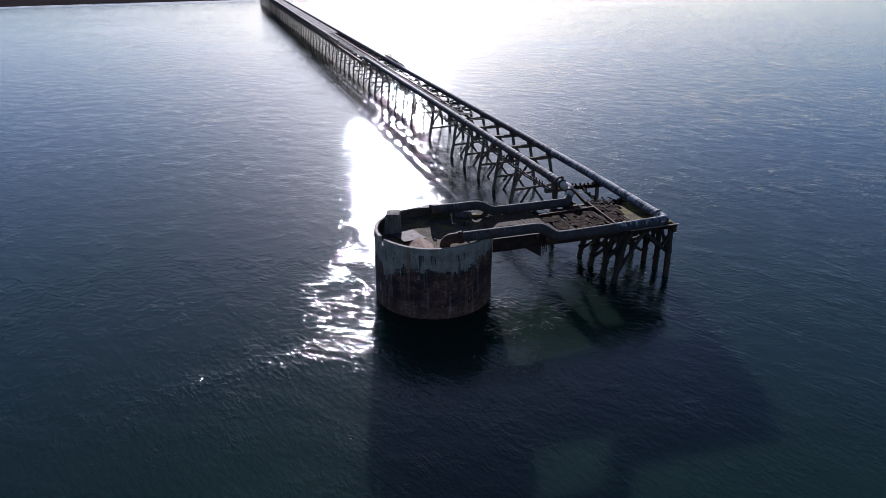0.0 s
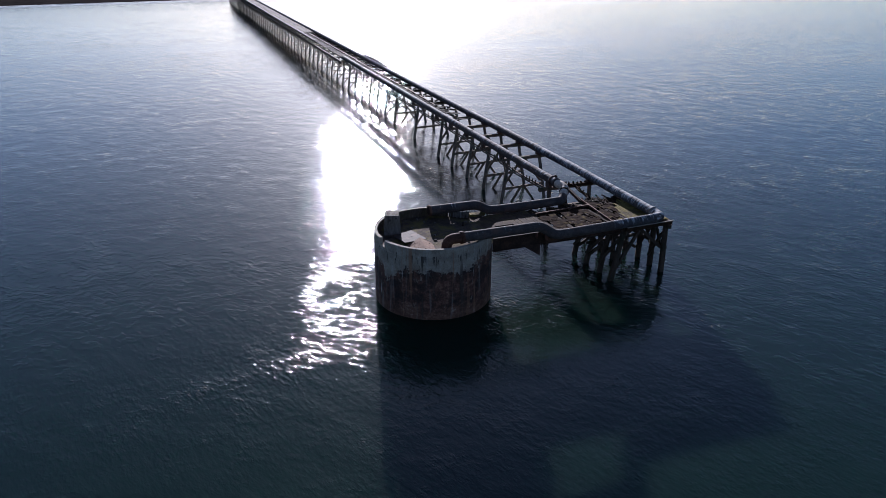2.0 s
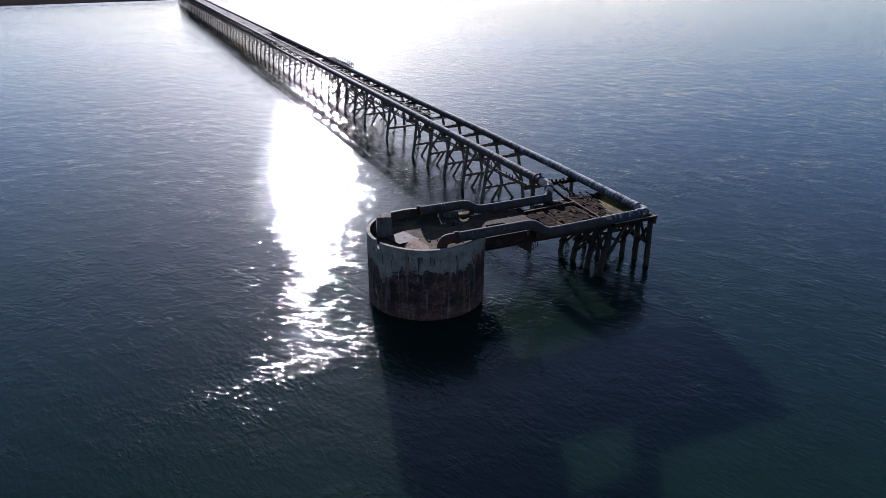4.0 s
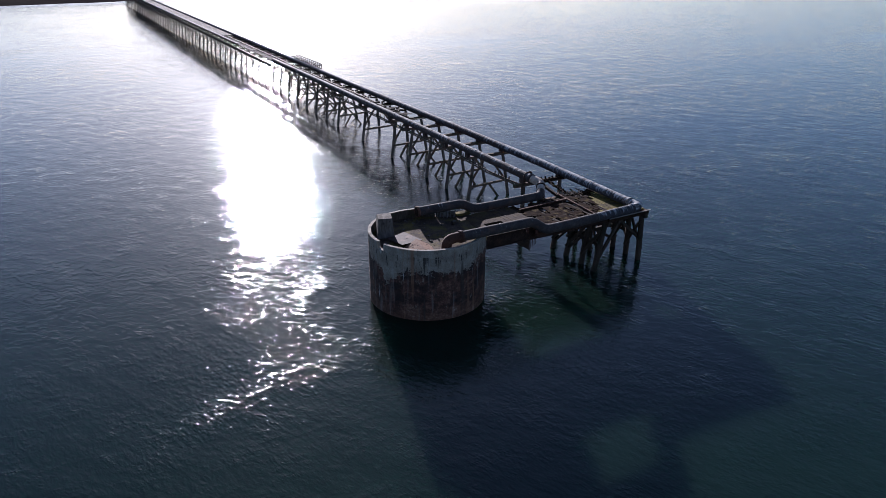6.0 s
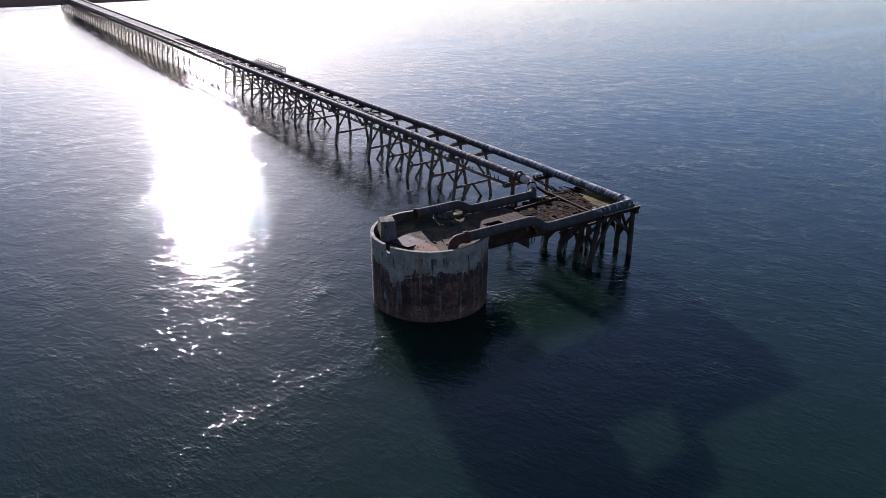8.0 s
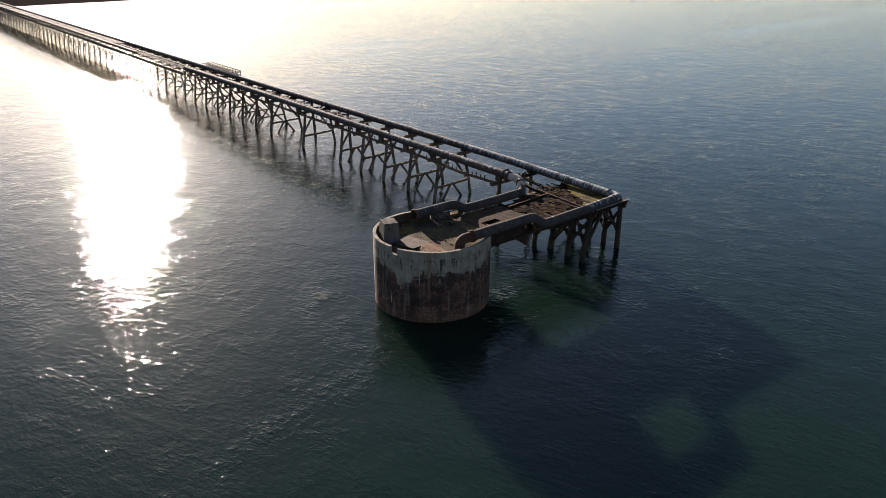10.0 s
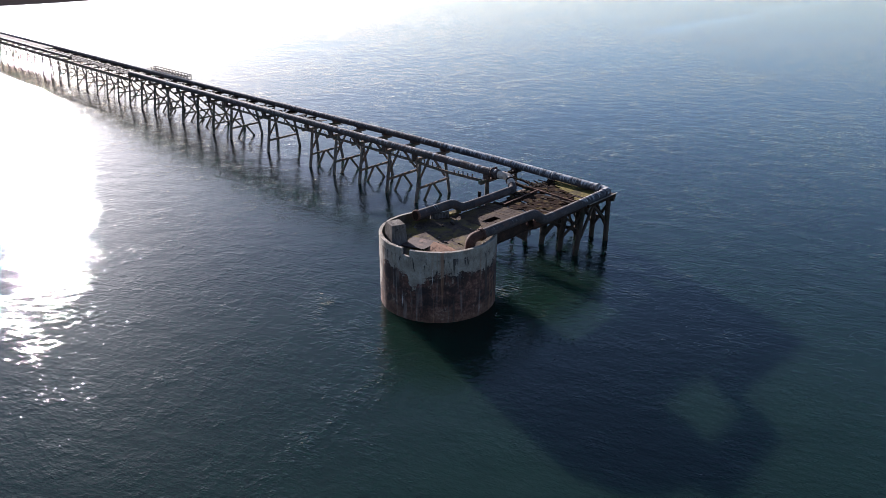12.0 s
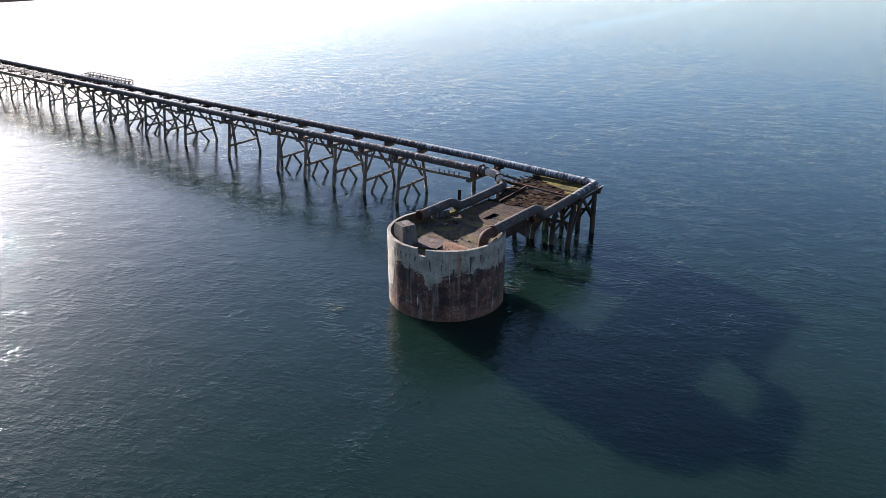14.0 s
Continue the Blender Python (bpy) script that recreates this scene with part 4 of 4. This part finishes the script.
collar((15.36, 4.85, 6.05), (1.3, 1.6, 0.67), inner, PR * 1.13, 0.2, CHAR, "band", "dark band round the elbow")
collar((15.5, 6.75, 6.35), (0, 1, 0), inner, PR * 1.22, 0.5, PIPE_GREY, "coupling", "grey wide coupling")
collar((15.5, 7.35, 6.35), (0, 1, 0), inner, PR * 1.34, 0.12, DARK_RUST, "flange", "rusted flange")
part("valve_stub", tube([(15.55, 7.0, 6.6), (15.6, 7.02, 7.0), (15.62, 7.02, 7.02)], [0.16, 0.16, 0.1], 10), ELBOW_RUST, inner, "rusted valve stub on the joint")
ys = [6.7]
while ys[-1] < 92:
    ys.append(ys[-1] + 10.72)
ys[-1] = 97.0
for a, c in zip(ys, ys[1:]):
    part("pipe_section", tube([(15.5, a + (c - a) * k / 4, 6.35) for k in range(5)], PR, 18 if a < 60 else 12), PIPE_GREY if a < 75 else PIPE_LONG, inner, "pipe section streaked white with droppings" if a < 75 else "", True)
    if a > 8:
        collar((15.5, a, 6.35), (0, 1, 0), inner, PR * 1.05, 0.16, PIPE_GREY)
far_inner = thing("pipeline", (15.5, 127, 6), "pale pipe on the far inner side of the jetty", "pipeline", "pipelines")
y = 127.0
while y < 340:
    part("pipe_section", tube([(15.5, y, 6.25), (15.5, y + 10.7, 6.25)], 0.3, 12), PIPE_LONG, far_inner, "", True)
    y += 10.72

# ---- trestle bents of the jetty ----
LX, RX, CAP = 15.6, 20.95, 5.28


def saddles(b, y, left=True):
    if left:
        part("saddle", beam((LX - 0.1, y, CAP + 0.17), (LX - 0.1, y, 5.98), 0.7, 0.35, 0.02), DARK_RUST, b, "rusted pipe saddle")
    part("saddle", beam((20.3, y, CAP + 0.17), (20.3, y, 5.70), 0.9, 0.4, 0.02), RUST, b, "rusted pipe saddle")


def near_bent(y, struts=True):
    b = thing("trestle_bent", (18.2, y, 0), "weathered timber trestle bent with knee braces carrying the jetty pipes", "trestle bent", "jetty bents")
    part("leg", pile((LX - 0.35, y, -3), (LX + 0.8, y, CAP - 0.15), 0.21), PILE, b, smooth=True)
    part("leg", pile((RX + 0.95, y, -3), (RX - 0.55, y, CAP - 0.15), 0.2), PILE, b, smooth=True)
    part("cap_beam", beam((14.75, y, CAP), (21.3, y, CAP), 0.32, 0.34, 0.02), TIMBER, b)
    part("knee_brace", beam((LX + 0.35, y + 0.2, 1.95), (18.15, y + 0.2, 5.1), 0.16, 0.24), TIMBER, b)
    part("knee_brace", beam((RX - 0.2, y + 0.2, 2.2), (18.6, y + 0.2, 5.1), 0.16, 0.24), TIMBER, b)
    part("tie", beam((LX + 0.1, y - 0.2, 1.75), (RX + 0.1, y - 0.2, 1.95), 0.18, 0.26, 0.02), TIMBER, b)
    if struts:
        part("strut", beam((18.15, y - 0.05, 1.8), (16.6, y - 0.05, -0.6), 0.2, 0.24), TIMBER, b)
        part("strut", beam((18.5, y - 0.05, 1.8), (20.2, y - 0.05, -0.5), 0.2, 0.24), TIMBER, b)
    saddles(b, y)
    return b


def far_bent(y, flip=False, slim=1.0):
    b = thing("trestle_bent", (18.2, y, 0), "dark timber trestle bent with crossed braces and ties under the jetty", "trestle bent", "jetty bents")
    part("leg", pile((LX - 0.35, y, -3), (LX + 0.7, y, CAP - 0.15), 0.2 * slim), PILE, b, smooth=True)
    part("leg", pile((RX + 0.95, y, -3), (RX - 0.55, y, CAP - 0.15), 0.19 * slim), PILE, b, smooth=True)
    part("cap_beam", beam((14.75, y, CAP), (21.3, y, CAP), 0.32, 0.34, 0.02), TIMBER, b)
    part("cross_brace", beam((LX + 0.0, y + 0.24, 0.1), (RX - 0.7, y + 0.24, 5.0), 0.14 * slim, 0.22 * slim), TIMBER, b)
    part("cross_brace", beam((RX + 0.1, y - 0.24, 0.1), (LX + 0.7, y - 0.24, 5.0), 0.14 * slim, 0.22 * slim), TIMBER, b)
    part("tie", beam((LX + 0.0, y - 0.22, 1.6), (RX + 0.1, y - 0.22, 1.75), 0.16 * slim, 0.24 * slim), TIMBER, b)
    if flip:
        part("strut", beam((18.3, y, 1.6), (16.7, y, -0.6), 0.18 * slim, 0.22 * slim), TIMBER, b)
        part("strut", beam((18.4, y, 1.6), (20.0, y, -0.6), 0.18 * slim, 0.22 * slim), TIMBER, b)
    saddles(b, y, y < 97)
    return b


PITCH = 5.36
b = thing("trestle_bent", (18.2, 8.2, 0), "weathered timber bent beside the platform, carrying the pipe joint", "trestle bent", "jetty bents")
part("leg", pile((LX, 8.2, -3), (LX, 8.2, CAP - 0.15), 0.25), PILE, b, smooth=True)
part("leg", pile((RX - 0.4, 8.4, -3), (RX - 0.6, 8.2, CAP - 0.15), 0.23), PILE, b, smooth=True)
part("cap_beam", beam((14.4, 8.2, CAP), (21.3, 8.2, CAP), 0.36, 0.36, 0.02), TIMBER, b)
saddles(b, 8.2)
for k in range(7):
    if k != 5:
        near_bent(19.4 + PITCH * k, k != 6)
near_bent(19.4 + PITCH * 8)
first = far_bent(19.4 + PITCH * 9)
second = far_bent(19.4 + PITCH * 10, True)
k = 11
while 19.4 + PITCH * k < 352:
    y = 19.4 + PITCH * k
    if y < 97:
        copy_thing(second if k % 2 else first, pose(18.2 + rng.uniform(-0.05, 0.05), y, 0, 0, 0, rng.uniform(-0.6, 0.6)))
    k += 1
third, fourth = far_bent(19.4 + PITCH * 15, slim=0.8), far_bent(19.4 + PITCH * 16, slim=0.8)
k = 17
while 19.4 + PITCH * k < 352:
    copy_thing(third if k % 2 else fourth, pose(18.2 + rng.uniform(-0.05, 0.05), 19.4 + PITCH * k, 0, 0, 0, rng.uniform(-0.6, 0.6)))
    k += 1

# missing bents leave only a leg standing
for y in (19.4 + PITCH * 5, 19.4 + PITCH * 7):
    tagged(new("timber_pile", mesh_of("timber_pile", pile((RX + 0.1, y, -3), (RX - 0.4, y, 5.2), 0.22), PILE, True)), "single weathered pile remaining from a lost trestle bent", "pile", "lone piles")

# ---- beams, catwalk and deck along the jetty ----
catwalk = thing("catwalk", (14.9, 8, 5.4), "narrow timber catwalk with short posts hung below the inner pipe", "catwalk")
y = 8.6
while y < 66:
    part("stringer", beam((14.75, y, 5.42 - 0.25 * math.exp(-((y - 13) / 4) ** 2)), (14.75, y + 5.36, 5.42 - 0.25 * math.exp(-((y + 5.36 - 13) / 4) ** 2)), 0.09, 0.14), TIMBER, catwalk)
    part("stringer", beam((15.15, y, 5.42 - 0.25 * math.exp(-((y - 13) / 4) ** 2)), (15.15, y + 5.36, 5.42 - 0.25 * math.exp(-((y + 5.36 - 13) / 4) ** 2)), 0.09, 0.14), TIMBER, catwalk)
    for j in range(8 if y < 18 else 4):
        yy = y + j * (0.67 if y < 18 else 1.34) + 0.3
        if rng.random() < 0.88:
            dz = -0.25 * math.exp(-((yy - 13) / 4) ** 2)
            part("rail_post", beam((14.72, yy, 5.5 + dz), (14.72, yy + rng.uniform(-0.05, 0.05), 6.08 + dz + rng.uniform(-0.12, 0.06)), 0.09, 0.09), TIMBER, catwalk)
    y += 5.36

jetty = thing("jetty_deck", (18, 60, 5.5), "broken timber stringers and planked deck of the long jetty", "jetty")
for x in (17.0, 18.2):
    for y0, y1 in ((40.8, 51.6), (51.6, 62.3), (62.3, 73.0), (73.0, 83.7), (83.7, 97.0)):
        if x < 18 and y0 == 51.6:
            continue
        part("stringer", beam((x, y0 - 0.3, CAP + 0.32), (x + rng.uniform(-0.2, 0.2), y1 + 0.3, CAP + 0.32), 0.26, 0.3, 0.03, cuts=6), TIMBER, jetty)
for k in range(26):
    y = rng.uniform(38, 47) if k < 18 else rng.uniform(47, 97)
    x0 = rng.uniform(16.7, 17.6)
    part("broken_board", beam((x0, y, CAP + 0.52), (x0 + rng.uniform(0.8, 2.2), y + rng.uniform(-0.5, 0.5), CAP + 0.52 + rng.uniform(-0.05, 0.1)), 0.2, 0.06, 0.02), CHAR, jetty)
for x in (15.0, 17.0, 18.4, 21.0):
    y = 97.0
    while y < 352:
        part("stringer", beam((x, y, CAP + 0.05 if x in (15.0, 21.0) else CAP + 0.3), (x, y + 10.72, CAP + 0.05 if x in (15.0, 21.0) else CAP + 0.3), 0.3, 0.55 if x in (15.0, 21.0) else 0.3, 0.02), TIMBER, jetty)
        y += 10.72
# dark boards still lying beside the inner pipe, and knees from the middle stringer out to the saddles
bm = bmesh.new()
y = 43.0
while y < 150:
    if rng.random() < (0.78 if y < 60 else 0.93):
        add_beam(bm, (rng.uniform(15.95, 16.15), y, CAP + 0.5), (rng.uniform(17.5, 17.9), y + rng.uniform(-0.06, 0.06), CAP + 0.5 + rng.uniform(-0.03, 0.03)), 0.26, 0.07, 0.015, cuts=1)
    y += 0.3
tagged(part("planking", bm, CHAR, jetty, "black gapped boards along the jetty's inner side"), kind="stuff")
k = 5
while 19.4 + PITCH * k < 150:
    y = 19.4 + PITCH * k
    for side in (-1, 1):
        part("knee", beam((18.3, y + side * 1.25, CAP + 0.3), (19.0, y + side * 0.45, CAP + 0.3), 0.2, 0.24, 0.03), CHAR, jetty)
        part("knee", beam((19.3, y + side * 0.45, CAP + 0.3), (20.1, y + side * 1.25, CAP + 0.3), 0.2, 0.24, 0.03), CHAR, jetty)
    k += 1
bm = bmesh.new()
y = 150.0
while y < 350:
    add_beam(bm, (15.6, y, CAP + 0.52), (20.0, y, CAP + 0.52), 0.28, 0.08, 0.012, cuts=1)
    y += 0.32
tagged(part("planking", bm, PLANK, jetty, "brown planked deck far along the jetty"), kind="stuff")
rail = thing("handrail", (15.1, 97, 5.8), "thin weathered handrail along the jetty's edge", "handrail")
for x in (15.05,):
    y = 97.0
    while y < 200:
        part("rail", beam((x, y, 6.55), (x, y + 5.36, 6.55), 0.07, 0.07), TIMBER, rail)
        for j in range(3):
            part("rail_post", beam((x, y + j * 1.79, 5.7), (x, y + j * 1.79, 6.55), 0.08, 0.08), TIMBER, rail)
        y += 5.36

# derelict gangway frame lying beside the outer pipe
gang = thing("gangway", (20.7, 93, 5.6), "derelict rusted steel gangway frame with bent handrails beside the outer pipe", "gangway")
GY0, GY1 = 85.0, 101.7
for x, top in ((20.55, 6.6), (21.4, 6.85)):
    part("side_beam", i_beam((x, GY0, 5.85), (x, GY1, 5.85), 0.2, 0.3), GIRDER, gang)
    part("top_rail", tube([(x, GY0 - 0.3, top), (x, GY1 - 2.6, top), (x, GY1, 6.2)], 0.075, 6), GIRDER, gang)
    part("mid_rail", tube([(x, GY0, top - 0.4), (x, GY1 - 1.6, top - 0.42)], 0.06, 6), GIRDER, gang)
    for j in range(13):
        y = GY0 + j * 1.2
        part("rail_post", beam((x, y, 5.95), (x, y - 0.25, top), 0.12, 0.12), GIRDER, gang)
for j in range(16):
    y = GY0 + 0.2 + j * 1.02
    part("cross_bar", beam((20.55, y, 5.93), (21.4, y + (0.6 if j % 2 else -0.4), 5.93), 0.14, 0.14), GIRDER, gang)
for j in range(26):
    y = GY0 + 0.3 + j * 0.62
    part("tread", beam((20.6, y, 6.04), (21.35, y + rng.uniform(-0.15, 0.15), 6.04 + rng.uniform(-0.03, 0.06)), 0.22, 0.05, 0.02), CHAR, gang)
part("end_rail", tube([(20.55, GY0 - 0.3, 6.6), (21.4, GY0 - 0.3, 6.85)], 0.075, 6), GIRDER, gang)
for y in (86.9, 92.2, 97.6):
    part("bearer", beam((20.0, y, 5.5), (21.8, y, 5.6), 0.25, 0.3), TIMBER, gang)
